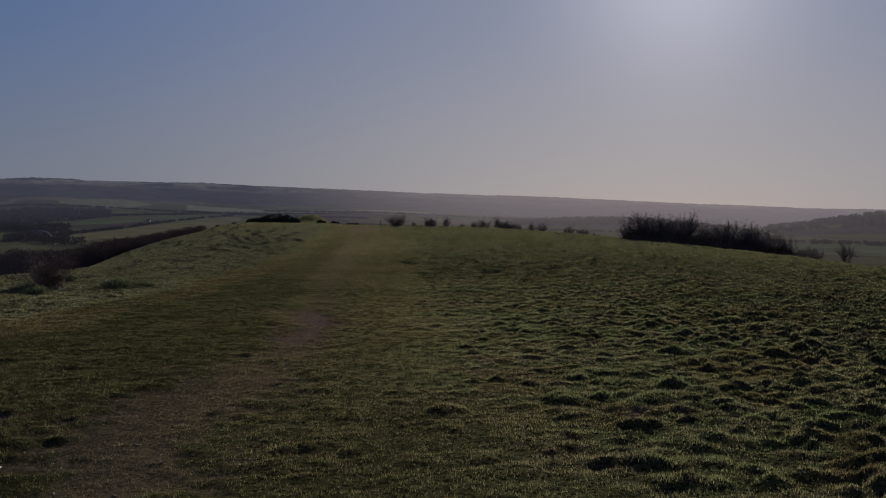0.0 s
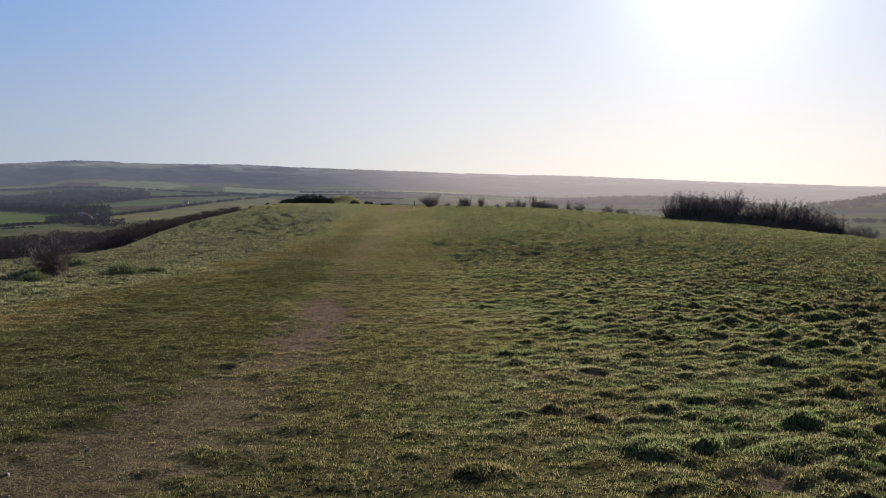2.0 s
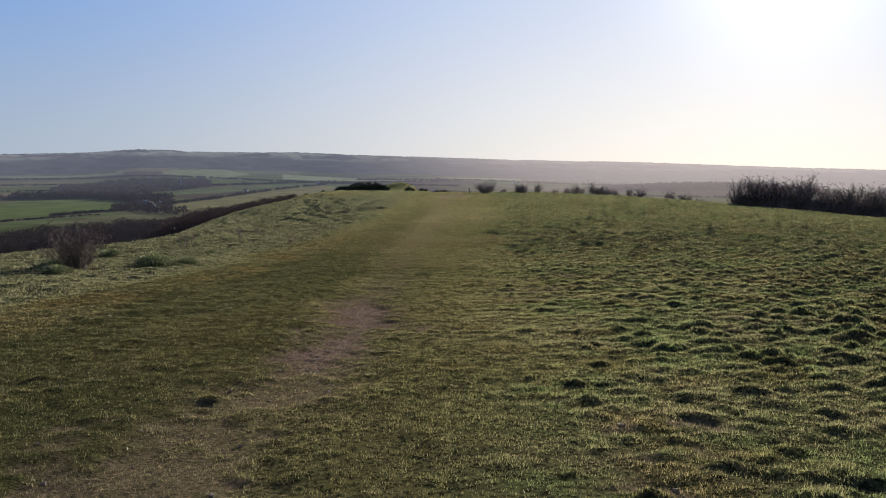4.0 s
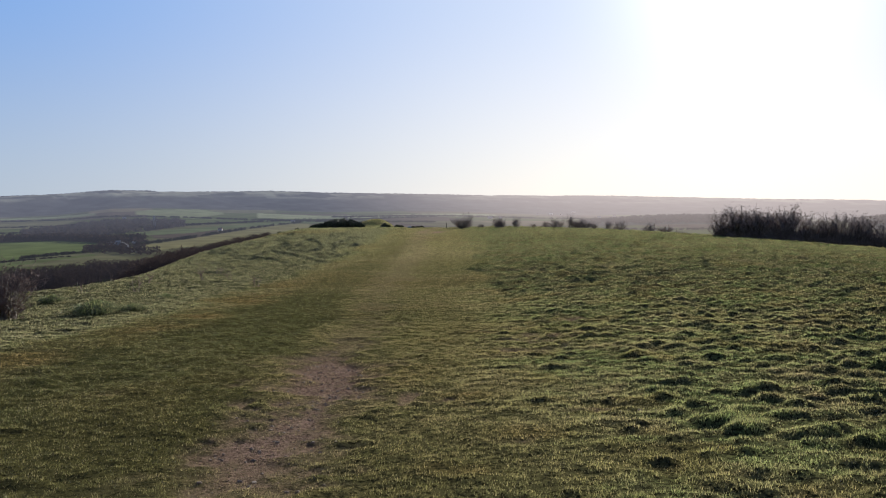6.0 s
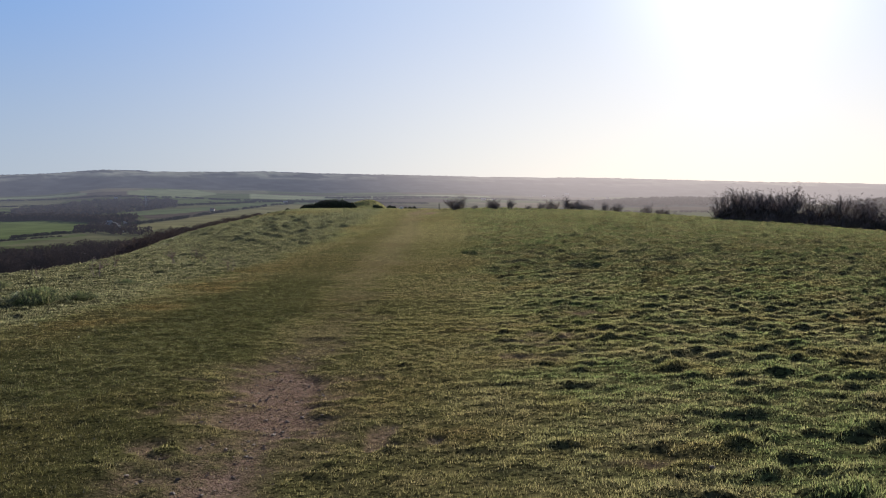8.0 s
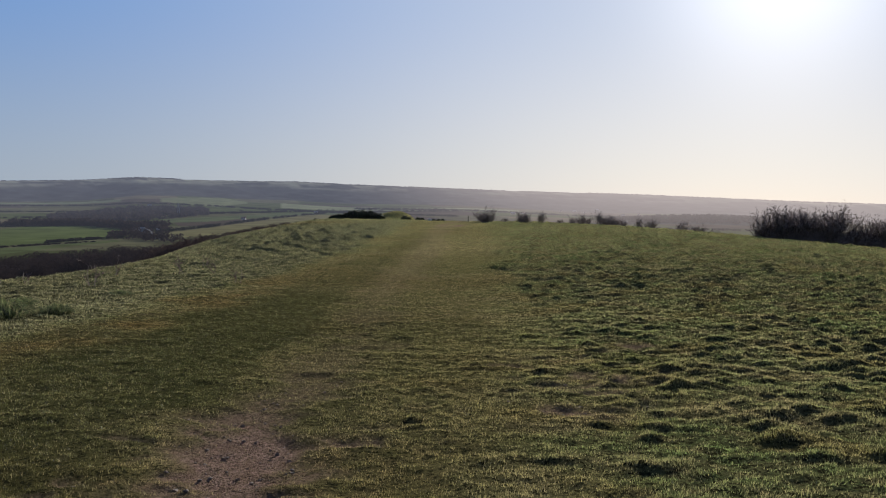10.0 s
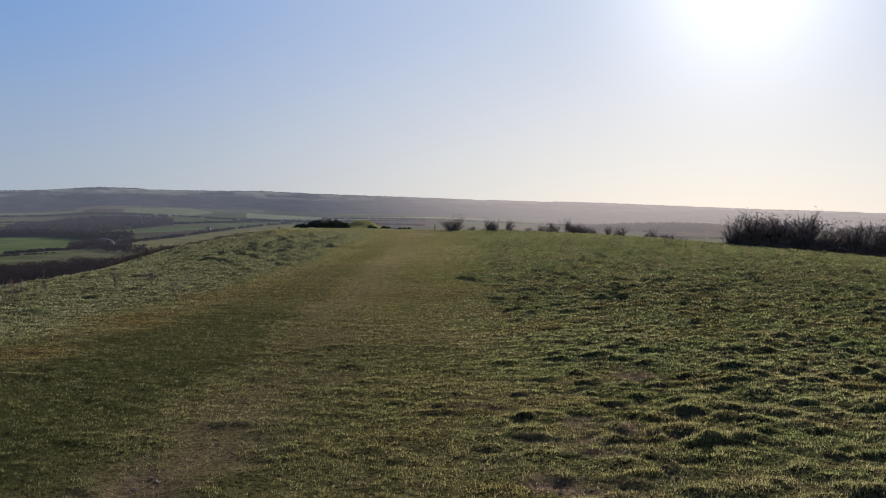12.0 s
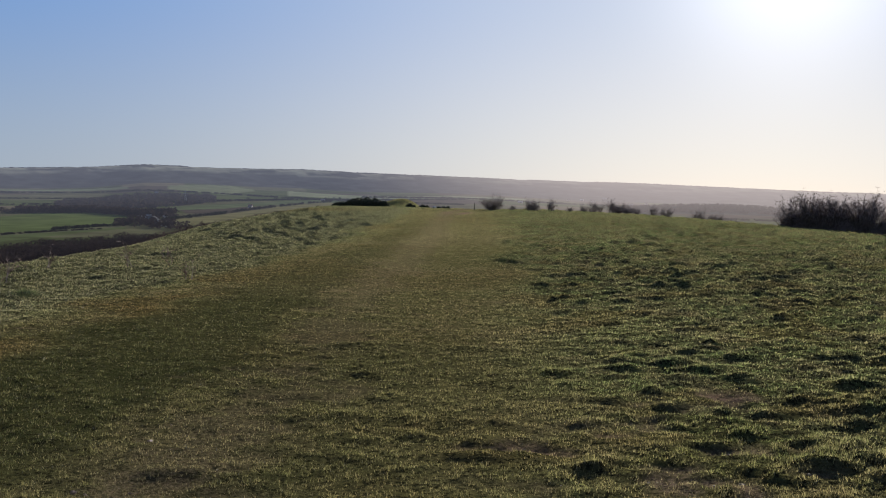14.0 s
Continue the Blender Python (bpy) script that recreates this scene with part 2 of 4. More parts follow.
def turf(x, y, known=None):
    """Tussocks, hoof marks and humps on top of the smooth land."""
    soil, worn, verge, rust, lush = known or zones(x, y)
    pasture = np.clip(1 - worn - verge, 0, 1)
    fade = sm(190, 150, y) * sm(0, 2, y + 3)
    lumpy = 0.6 + 0.66 * sm(0.5, 5.0, x - strip_edges(y)[1]) * (1.0 - 0.35 * sm(18, 36, y))
    patch = lumpy * (0.5 + 0.9 * cloud(x, y, 5.5, 71))
    hummock = 0.048 * mounds(x, y, 0.6, 81, 0.7) + 0.066 * mounds(x, y, 0.42, 91, 0.95) + 0.075 * mounds(x, y, 0.25, 93, 0.9) + 0.03 * ripple(x, y, 0.17, 95)
    high = pasture * patch * hummock
    high = high + worn * (1 - 0.75 * soil) * (0.04 * ripple(x, y, 0.45, 101) + 0.03 * mounds(x, y, 0.22, 105, 0.8) + 0.035 * mounds(x, y, 0.4, 107, 0.3))
    high = high + verge * (0.05 * mounds(x, y, 0.8, 111, 0.7) + 0.055 * mounds(x, y, 0.45, 113, 0.9) + 0.045 * mounds(x, y, 0.26, 121, 0.9))
    high = high + (0.05 + 0.10 * verge) * (cloud(x, y, 3.5, 141, 2) - 0.5)
    high = high - 0.035 * soil + 0.016 * soil * (ripple(x, y, 0.2, 151) - 0.5) + 0.022 * soil * mounds(x, y, 0.15, 153, 0.7)
    far = sm(20, 48, y)
    high = high + far * (pasture + 0.6 * verge) * (0.12 * mounds(x, y, 0.62, 165, 0.85) + 0.13 * mounds(x, y, 0.38, 161, 0.95) + 0.17 * sm(48, 75, y) * mounds(x, y, 1.0, 167, 0.95) - 0.03 - 0.03 * sm(48, 75, y))
    bank = np.exp(-((x + 0.27 * y - 3.0) / 9.0) ** 2) * sm(40, 66, y) * sm(128, 105, y) * verge
    high = high + bank * (0.26 * mounds(x, y, 1.1, 171, 0.95) + 0.2 * mounds(x, y, 0.7, 173, 0.9))
    around = np.degrees(np.arctan2(x, y + 1.2))
    fade = fade * sm(66, 48, around) * sm(-40.5, -38, around)
    high = high * fade + big_tussocks(x, y)[1]
    return high


def land(x, y):
    """The height of the ground at a spot."""
    ax, ay = np.atleast_1d(np.asarray(x, float)), np.atleast_1d(np.asarray(y, float))
    return float((H(ax, ay) + turf(ax, ay))[0])


# ---- materials ----
def material(name):
    m = bpy.data.materials.new(name)
    m.use_nodes = True
    return m, m.node_tree.nodes, m.node_tree.links, m.node_tree.nodes["Principled BSDF"]


def mixed(nodes, links, fac, a, b):
    n = nodes.new("ShaderNodeMix")
    n.data_type = "RGBA"
    for socket, value in ((n.inputs["Factor"], fac), (n.inputs["A"], a), (n.inputs["B"], b)):
        if isinstance(value, bpy.types.NodeSocket):
            links.new(value, socket)
        elif isinstance(value, tuple):
            socket.default_value = (*value, 1)
        else:
            socket.default_value = value
    return n.outputs["Result"]


def grain_of(nodes, links, size, detail=4.0, low=0.3, high=0.7, stretch=None):
    """Noise in world metres, spread to 0..1."""
    geo = nodes.new("ShaderNodeNewGeometry")
    n = nodes.new("ShaderNodeTexNoise")
    n.inputs["Scale"].default_value, n.inputs["Detail"].default_value = 1.0 / size, detail
    links.new(geo.outputs["Position"], n.inputs["Vector"])
    r = nodes.new("ShaderNodeMapRange")
    r.inputs["From Min"].default_value, r.inputs["From Max"].default_value = low, high
    links.new(n.outputs["Fac"], r.inputs["Value"])
    return r.outputs["Result"]


def turf_colour(nodes, links):
    """Base colour of turf, trodden turf, verge, dead grass and soil, from the zones stored on the mesh."""
    at = nodes.new("ShaderNodeAttribute")
    at.attribute_name = "zones"
    sep = nodes.new("ShaderNodeSeparateColor")
    links.new(at.outputs["Color"], sep.inputs["Color"])
    broad, fine = grain_of(nodes, links, 4.5, 4.0, 0.38, 0.64), grain_of(nodes, links, 0.23, 5.0)
    tiny = grain_of(nodes, links, 0.035, 3.0)
    green = mixed(nodes, links, broad, (0.103, 0.163, 0.050), (0.199, 0.218, 0.086))
    green = mixed(nodes, links, fine, green, (0.170, 0.158, 0.072))
    tired = nodes.new("ShaderNodeMath")
    tired.operation, tired.inputs[1].default_value = "MULTIPLY", 0.4
    links.new(grain_of(nodes, links, 1.1, 3.0, 0.46, 0.66), tired.inputs[0])
    green = mixed(nodes, links, tired.outputs["Value"], green, (0.235, 0.176, 0.100))
    worn = mixed(nodes, links, broad, (0.192, 0.170, 0.072), (0.288, 0.230, 0.116))
    worn = mixed(nodes, links, fine, worn, (0.140, 0.138, 0.052))
    pale = mixed(nodes, links, fine, (0.112, 0.120, 0.052), (0.216, 0.206, 0.115))
    rust = mixed(nodes, links, fine, (0.174, 0.118, 0.043), (0.126, 0.106, 0.037))
    soil = mixed(nodes, links, fine, (0.200, 0.130, 0.107), (0.285, 0.194, 0.164))
    soil = mixed(nodes, links, tiny, soil, (0.080, 0.052, 0.042))
    rich = nodes.new("ShaderNodeAttribute")
    rich.attribute_name = "lush"
    deep = mixed(nodes, links, fine, (0.050, 0.058, 0.020), (0.082, 0.082, 0.029))
    worn = mixed(nodes, links, rich.outputs["Fac"], worn, deep)
    c = mixed(nodes, links, sep.outputs["Green"], green, worn)
    c = mixed(nodes, links, sep.outputs["Blue"], c, pale)
    c = mixed(nodes, links, at.outputs["Alpha"], c, rust)
    return mixed(nodes, links, sep.outputs["Red"], c, soil), tiny, fine, sep.outputs["Red"]


def make_ground_material():
    m, nodes, links, bsdf = material("turf")
    colour, tiny, fine, earth = turf_colour(nodes, links)
    # shade between blades painted as dark noise spots, left off the bare soil
    gap_shade = grain_of(nodes, links, 0.045, 2.0, 0.47, 0.60)
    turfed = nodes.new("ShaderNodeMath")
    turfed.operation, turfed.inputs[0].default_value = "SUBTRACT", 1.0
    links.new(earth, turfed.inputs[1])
    turf_gap_shade = nodes.new("ShaderNodeMath")
    turf_gap_shade.operation = "MULTIPLY"
    links.new(gap_shade, turf_gap_shade.inputs[0])
    links.new(turfed.outputs["Value"], turf_gap_shade.inputs[1])
    colour = mixed(nodes, links, turf_gap_shade.outputs["Value"], colour, (0.03, 0.03, 0.014))
    # painted shade scales the turf colour, darker near the start than far ahead
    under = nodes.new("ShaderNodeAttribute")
    under.attribute_name = "ground_shade"
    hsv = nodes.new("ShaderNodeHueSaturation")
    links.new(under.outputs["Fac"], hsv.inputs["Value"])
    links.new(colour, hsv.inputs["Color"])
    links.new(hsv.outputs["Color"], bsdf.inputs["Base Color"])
    bsdf.inputs["Roughness"].default_value = 0.9
    bsdf.inputs["Specular IOR Level"].default_value = 0.0
    bsdf.inputs["Sheen Weight"].default_value, bsdf.inputs["Sheen Roughness"].default_value = 0.07, 0.4
    bsdf.inputs["Sheen Tint"].default_value = (0.66, 0.64, 0.34, 1)
    bump = nodes.new("ShaderNodeBump")
    bump.inputs["Strength"].default_value, bump.inputs["Distance"].default_value = 1.0, 0.03
    add = nodes.new("ShaderNodeMath")
    links.new(tiny, add.inputs[0])
    links.new(grain_of(nodes, links, 0.014, 4.0), add.inputs[1])
    links.new(add.outputs["Value"], bump.inputs["Height"])
    links.new(bump.outputs["Normal"], bsdf.inputs["Normal"])
    return m


def make_blade_material(name="grass_blade", tint=None):
    m, nodes, links, bsdf = material(name)
    if tint is None:
        colour = turf_colour(nodes, links)[0]
    else:
        colour = mixed(nodes, links, grain_of(nodes, links, 0.2), tint, tuple(v * 0.6 for v in tint))
    geo = nodes.new("ShaderNodeNewGeometry")
    dry = nodes.new("ShaderNodeMapRange")
    dry.inputs["From Min"].default_value, dry.inputs["From Max"].default_value = 0.80, 0.90
    links.new(geo.outputs["Random Per Island"], dry.inputs["Value"])
    half = nodes.new("ShaderNodeMath")
    half.operation, half.inputs[1].default_value = "MULTIPLY", 0.6
    links.new(dry.outputs["Result"], half.inputs[0])
    colour = mixed(nodes, links, half.outputs["Value"], colour, (0.15, 0.125, 0.065))
    bright = nodes.new("ShaderNodeMapRange")
    bright.inputs["To Min"].default_value, bright.inputs["To Max"].default_value = 0.2, 2.0
    links.new(geo.outputs["Random Per Island"], bright.inputs["Value"])
    hsv = nodes.new("ShaderNodeHueSaturation")
    links.new(bright.outputs["Result"], hsv.inputs["Value"])
    links.new(colour, hsv.inputs["Color"])
    links.new(hsv.outputs["Color"], bsdf.inputs["Base Color"])
    bsdf.inputs["Roughness"].default_value = 0.46
    bsdf.inputs["Specular IOR Level"].default_value = 0.0
    clear = nodes.new("ShaderNodeBsdfTranslucent")
    links.new(hsv.outputs["Color"], clear.inputs["Color"])
    mix = nodes.new("ShaderNodeMixShader")
    mix.inputs["Fac"].default_value = 0.44
    links.new(bsdf.outputs["BSDF"], mix.inputs[1])
    links.new(clear.outputs["BSDF"], mix.inputs[2])
    dew = nodes.new("ShaderNodeBsdfGlossy")
    dew.inputs["Roughness"].default_value, dew.inputs["Color"].default_value = 0.36, (0.95, 0.97, 0.9, 1)
    drops = nodes.new("ShaderNodeMapRange")
    drops.inputs["From Min"].default_value, drops.inputs["From Max"].default_value = 0.0, 0.14
    drops.inputs["To Min"].default_value, drops.inputs["To Max"].default_value = 0.09, 0.012
    links.new(geo.outputs["Random Per Island"], drops.inputs["Value"])
    wet = nodes.new("ShaderNodeMixShader")
    links.new(drops.outputs["Result"], wet.inputs["Fac"])
    links.new(mix.outputs["Shader"], wet.inputs[1])
    links.new(dew.outputs["BSDF"], wet.inputs[2])
    links.new(wet.outputs["Shader"], nodes["Material Output"].inputs["Surface"])
    return m


def make_plain_material(name, a, b, size=0.1, rough=0.8, bump_by=0.01):
    m, nodes, links, bsdf = material(name)
    g = grain_of(nodes, links, size, 5.0)
    links.new(mixed(nodes, links, g, a, b), bsdf.inputs["Base Color"])
    bsdf.inputs["Roughness"].default_value = rough
    bump = nodes.new("ShaderNodeBump")
    bump.inputs["Distance"].default_value = bump_by
    links.new(g, bump.inputs["Height"])
    links.new(bump.outputs["Normal"], bsdf.inputs["Normal"])
    return m


# glow colours of the painted haze, and the range over which it thickens
HAZE_AWAY, HAZE_SUNWARD, HAZE_REACH = (0.120, 0.131, 0.172), (0.56, 0.49, 0.475), 6300.0


def paint_haze(nodes, links, surface):
    """Paints miles of winter haze onto distant backdrop as emission, brighter towards the sun."""
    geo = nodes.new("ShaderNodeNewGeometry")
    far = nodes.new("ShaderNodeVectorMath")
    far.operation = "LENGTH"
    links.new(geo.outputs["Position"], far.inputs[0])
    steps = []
    for operation, by in (("MULTIPLY", 1.0 / HAZE_REACH), ("POWER", 1.8), ("MULTIPLY", -1.0)):
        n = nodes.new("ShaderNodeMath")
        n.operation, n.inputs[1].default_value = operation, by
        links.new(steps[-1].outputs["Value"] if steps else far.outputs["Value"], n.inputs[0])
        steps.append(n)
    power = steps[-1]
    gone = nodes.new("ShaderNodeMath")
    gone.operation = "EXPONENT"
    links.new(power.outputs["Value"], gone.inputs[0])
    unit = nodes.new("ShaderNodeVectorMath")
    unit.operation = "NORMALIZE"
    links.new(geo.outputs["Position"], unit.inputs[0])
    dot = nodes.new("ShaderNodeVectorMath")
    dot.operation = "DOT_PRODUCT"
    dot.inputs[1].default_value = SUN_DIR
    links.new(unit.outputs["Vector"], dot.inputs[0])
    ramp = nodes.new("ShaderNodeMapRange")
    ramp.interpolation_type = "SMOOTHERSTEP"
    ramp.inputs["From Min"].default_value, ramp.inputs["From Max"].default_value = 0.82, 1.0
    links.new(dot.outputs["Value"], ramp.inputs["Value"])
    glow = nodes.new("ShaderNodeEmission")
    links.new(mixed(nodes, links, ramp.outputs["Result"], HAZE_AWAY, HAZE_SUNWARD), glow.inputs["Color"])
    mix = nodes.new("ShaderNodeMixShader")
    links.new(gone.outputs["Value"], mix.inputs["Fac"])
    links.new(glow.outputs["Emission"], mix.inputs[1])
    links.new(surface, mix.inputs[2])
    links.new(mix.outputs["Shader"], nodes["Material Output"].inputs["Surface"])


def make_backdrop_material():
    m, nodes, links, bsdf = material("distant_land")
    at = nodes.new("ShaderNodeAttribute")
    at.attribute_name = "field"
    g = grain_of(nodes, links, 60.0, 6.0)
    hsv = nodes.new("ShaderNodeHueSaturation")
    spread = nodes.new("ShaderNodeMapRange")
    spread.inputs["To Min"].default_value, spread.inputs["To Max"].default_value = 0.75, 1.25
    links.new(g, spread.inputs["Value"])
    links.new(spread.outputs["Result"], hsv.inputs["Value"])
    links.new(at.outputs["Color"], hsv.inputs["Color"])
    links.new(hsv.outputs["Color"], bsdf.inputs["Base Color"])
    bsdf.inputs["Roughness"].default_value = 1.0
    bsdf.inputs["Specular IOR Level"].default_value = 0.0
    paint_haze(nodes, links, bsdf.outputs["BSDF"])
    return m


def make_distant_material(name, a, b, size=8.0, rough=0.9, massed=False):
    m = make_plain_material(name, a, b, size, rough, 0.0)
    m.node_tree.nodes["Principled BSDF"].inputs["Specular IOR Level"].default_value = 0.5 if rough < 0.6 else 0.0
    nodes, links = m.node_tree.nodes, m.node_tree.links
    if massed:
        # twigs too fine to model: each spray stands for many that face mostly up
        geo = nodes.new("ShaderNodeNewGeometry")
        lift = nodes.new("ShaderNodeVectorMath")
        lift.operation = "MULTIPLY_ADD"
        lift.inputs[1].default_value, lift.inputs[2].default_value = (0.45, 0.45, 0.3), (0.0, -0.15, 0.75)
        links.new(geo.outputs["Normal"], lift.inputs[0])
        unit = nodes.new("ShaderNodeVectorMath")
        unit.operation = "NORMALIZE"
        links.new(lift.outputs["Vector"], unit.inputs[0])
        links.new(unit.outputs["Vector"], nodes["Principled BSDF"].inputs["Normal"])
        thin = nodes.new("ShaderNodeBsdfTranslucent")
        links.new(nodes["Principled BSDF"].inputs["Base Color"].links[0].from_socket, thin.inputs["Color"])
        mix = nodes.new("ShaderNodeMixShader")
        mix.inputs["Fac"].default_value = 0.12
        links.new(nodes["Principled BSDF"].outputs["BSDF"], mix.inputs[1])
        links.new(thin.outputs["BSDF"], mix.inputs[2])
        paint_haze(nodes, links, mix.outputs["Shader"])
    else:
        paint_haze(nodes, links, nodes["Principled BSDF"].outputs["BSDF"])
    return m


GROUND = make_ground_material()
BLADE = make_blade_material()
PALE_BLADE = make_blade_material("pale_grass_blade", (0.11, 0.135, 0.058))
BARK = make_plain_material("dark_bark", (0.09, 0.072, 0.06), (0.17, 0.14, 0.115), 0.05)
TWIG = make_plain_material("bare_twigs", (0.12, 0.094, 0.084), (0.19, 0.150, 0.132), 0.3)
REDTWIG = make_plain_material("reddish_twigs", (0.070, 0.040, 0.034), (0.115, 0.068, 0.054), 0.3)
GORSE = make_plain_material("gorse_green", (0.022, 0.03, 0.014), (0.05, 0.055, 0.022), 0.25)
DRYSTEM = make_plain_material("dry_stems", (0.12, 0.085, 0.055), (0.2, 0.15, 0.1), 0.1)
POSTWOOD = make_plain_material("weathered_wood", (0.10, 0.085, 0.07), (0.18, 0.16, 0.13), 0.04)
STONE = make_plain_material("chalk_stone", (0.42, 0.40, 0.36), (0.6, 0.58, 0.54), 0.06)
CLOD = make_plain_material("earth_clods", (0.06, 0.045, 0.035), (0.12, 0.09, 0.07), 0.03)
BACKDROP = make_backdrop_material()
FARWOOD = make_distant_material("winter_woodland", (0.034, 0.025, 0.022), (0.062, 0.047, 0.041), 12.0, massed=True)
# lighter copy of winter_woodland for farther trees: extra haze put into the colour
PALEWOOD = make_distant_material("haze_paled_woodland", (0.060, 0.049, 0.046), (0.098, 0.081, 0.074), 16.0, massed=True)
BANKWOOD = make_distant_material("bank_twigs", (0.052, 0.039, 0.035), (0.092, 0.070, 0.061), 4.0, massed=True)
FARHEDGE = make_distant_material("winter_hedge", (0.022, 0.024, 0.016), (0.045, 0.042, 0.028), 9.0, massed=True)
RENDERWALL = make_distant_material("pale_render", (0.30, 0.285, 0.26), (0.40, 0.385, 0.36), 3.0)
TILEROOF = make_distant_material("roof_tiles", (0.12, 0.075, 0.06), (0.18, 0.12, 0.1), 3.0)
PALEROOF = make_distant_material("pale_sheet_roof", (0.15, 0.15, 0.148), (0.21, 0.21, 0.205), 3.0, 0.7)
PANE = make_distant_material("dark_pane", (0.03, 0.035, 0.04), (0.05, 0.055, 0.06), 1.0, 0.1)
STEEL = make_distant_material("grey_steel", (0.2, 0.21, 0.22), (0.28, 0.29, 0.3), 2.0, 0.5)
ROADGREY = make_distant_material("road_grey", (0.10, 0.10, 0.10), (0.15, 0.15, 0.145), 6.0)


# ---- mesh helpers ----
def quick_mesh(name, verts, faces, mat, smooth=False):
    """A mesh from arrays; all faces have the same number of corners."""
    verts, faces = np.asarray(verts, np.float32), np.asarray(faces, np.int32)
    me = bpy.data.meshes.new(name)
    n, k = faces.shape
    me.vertices.add(len(verts))
    me.vertices.foreach_set("co", verts.ravel())
    me.loops.add(n * k)
    me.loops.foreach_set("vertex_index", faces.ravel())
    me.polygons.add(n)
    me.polygons.foreach_set("loop_start", np.arange(0, n * k, k, dtype=np.int32))
    me.polygons.foreach_set("use_smooth", np.full(n, smooth))
    me.update(calc_edges=True)
    me.materials.append(mat)
    return me


def paint(me, name, rgba):
    at = me.attributes.new(name, "FLOAT_COLOR", "POINT")
    at.data.foreach_set("color", np.asarray(rgba, np.float32).ravel())


def part(name, bm, mat, parent, label=""):
    """Links a bmesh as one mesh object under a thing or a part."""
    me = bpy.data.meshes.new(name)
    bm.to_mesh(me)
    bm.free()
    me.materials.append(mat)
    ob = new(name, me)
    ob.parent = parent
    return tagged(ob, label=label)


def mesh_part(name, me, parent, label=""):
    ob = new(name, me)
    ob.parent = parent
    return tagged(ob, label=label)


def rings(count_cols, count_rows, closed):
    """Quads of a grid of rows x columns."""
    r, c = np.meshgrid(np.arange(count_rows - 1), np.arange(count_cols if closed else count_cols - 1), indexing="ij")
    c2 = (c + 1) % count_cols
    return np.stack([r * count_cols + c, r * count_cols + c2, (r + 1) * count_cols + c2, (r + 1) * count_cols + c], -1).reshape(-1, 4)[:, ::-1]


# ---- ground: one sheet to the foot of the hill, and the far country beyond ----
SPREAD = np.radians(np.concatenate([np.arange(-38, 32, 0.2), np.arange(32, 68, 0.4), np.arange(68, 318, 5.0), np.arange(318, 322, 1.0)]))
WIDE = len(SPREAD)
FOOT = 640.0


def build_ground():
    radii = np.concatenate([[0.02], np.arange(0.6, 4.2, 0.4), np.arange(4.2, 30, 0.062), np.arange(30, 44, 0.11), 44 * 1.0037 ** np.arange(0, 306), 136.5 * 1.013 ** np.arange(0, 130)])
    radii = np.append(radii[radii < FOOT - 3], FOOT)
    rr, aa = np.meshgrid(radii, SPREAD, indexing="ij")
    x, y = (rr * np.sin(aa)).ravel(), (rr * np.cos(aa) - 1.2).ravel()
    known = [zones(x[k:k + 60000], y[k:k + 60000]) for k in range(0, len(x), 60000)]
    known = tuple(np.concatenate(v) for v in zip(*known))
    z = np.concatenate([H(x[k:k + 60000], y[k:k + 60000]) + turf(x[k:k + 60000], y[k:k + 60000], tuple(v[k:k + 60000] for v in known)) for k in range(0, len(x), 60000)])
    me = quick_mesh("ground", np.stack([x, y, z], -1), rings(WIDE, len(radii), True), GROUND, True)
    soil, worn, verge, rust, lush = known
    paint(me, "zones", np.stack([soil, worn, verge, rust], -1))
    paint(me, "lush", np.stack([lush, lush, lush, lush], -1))
    # painted shade among the standing blades: ground darkest near, lifting to 75 m ahead
    ground_shade = np.minimum(0.48 + 0.57 * sm(22, 75, y) + 0.35 * soil, 1.05)[:, None] * np.ones((1, 4))
    paint(me, "ground_shade", ground_shade)
    return tagged(new("ground", me), "rough winter grass hilltop with a trodden strip and bare earth path", "ground", kind="structure")


def within(az, r, az_a, az_b, lows, highs):
    """Inside a field given by its azimuths and its near and far edges as (azimuths, ranges)."""
    return (az > az_a) & (az < az_b) & (r > np.interp(az, *lows)) & (r < np.interp(az, *highs))


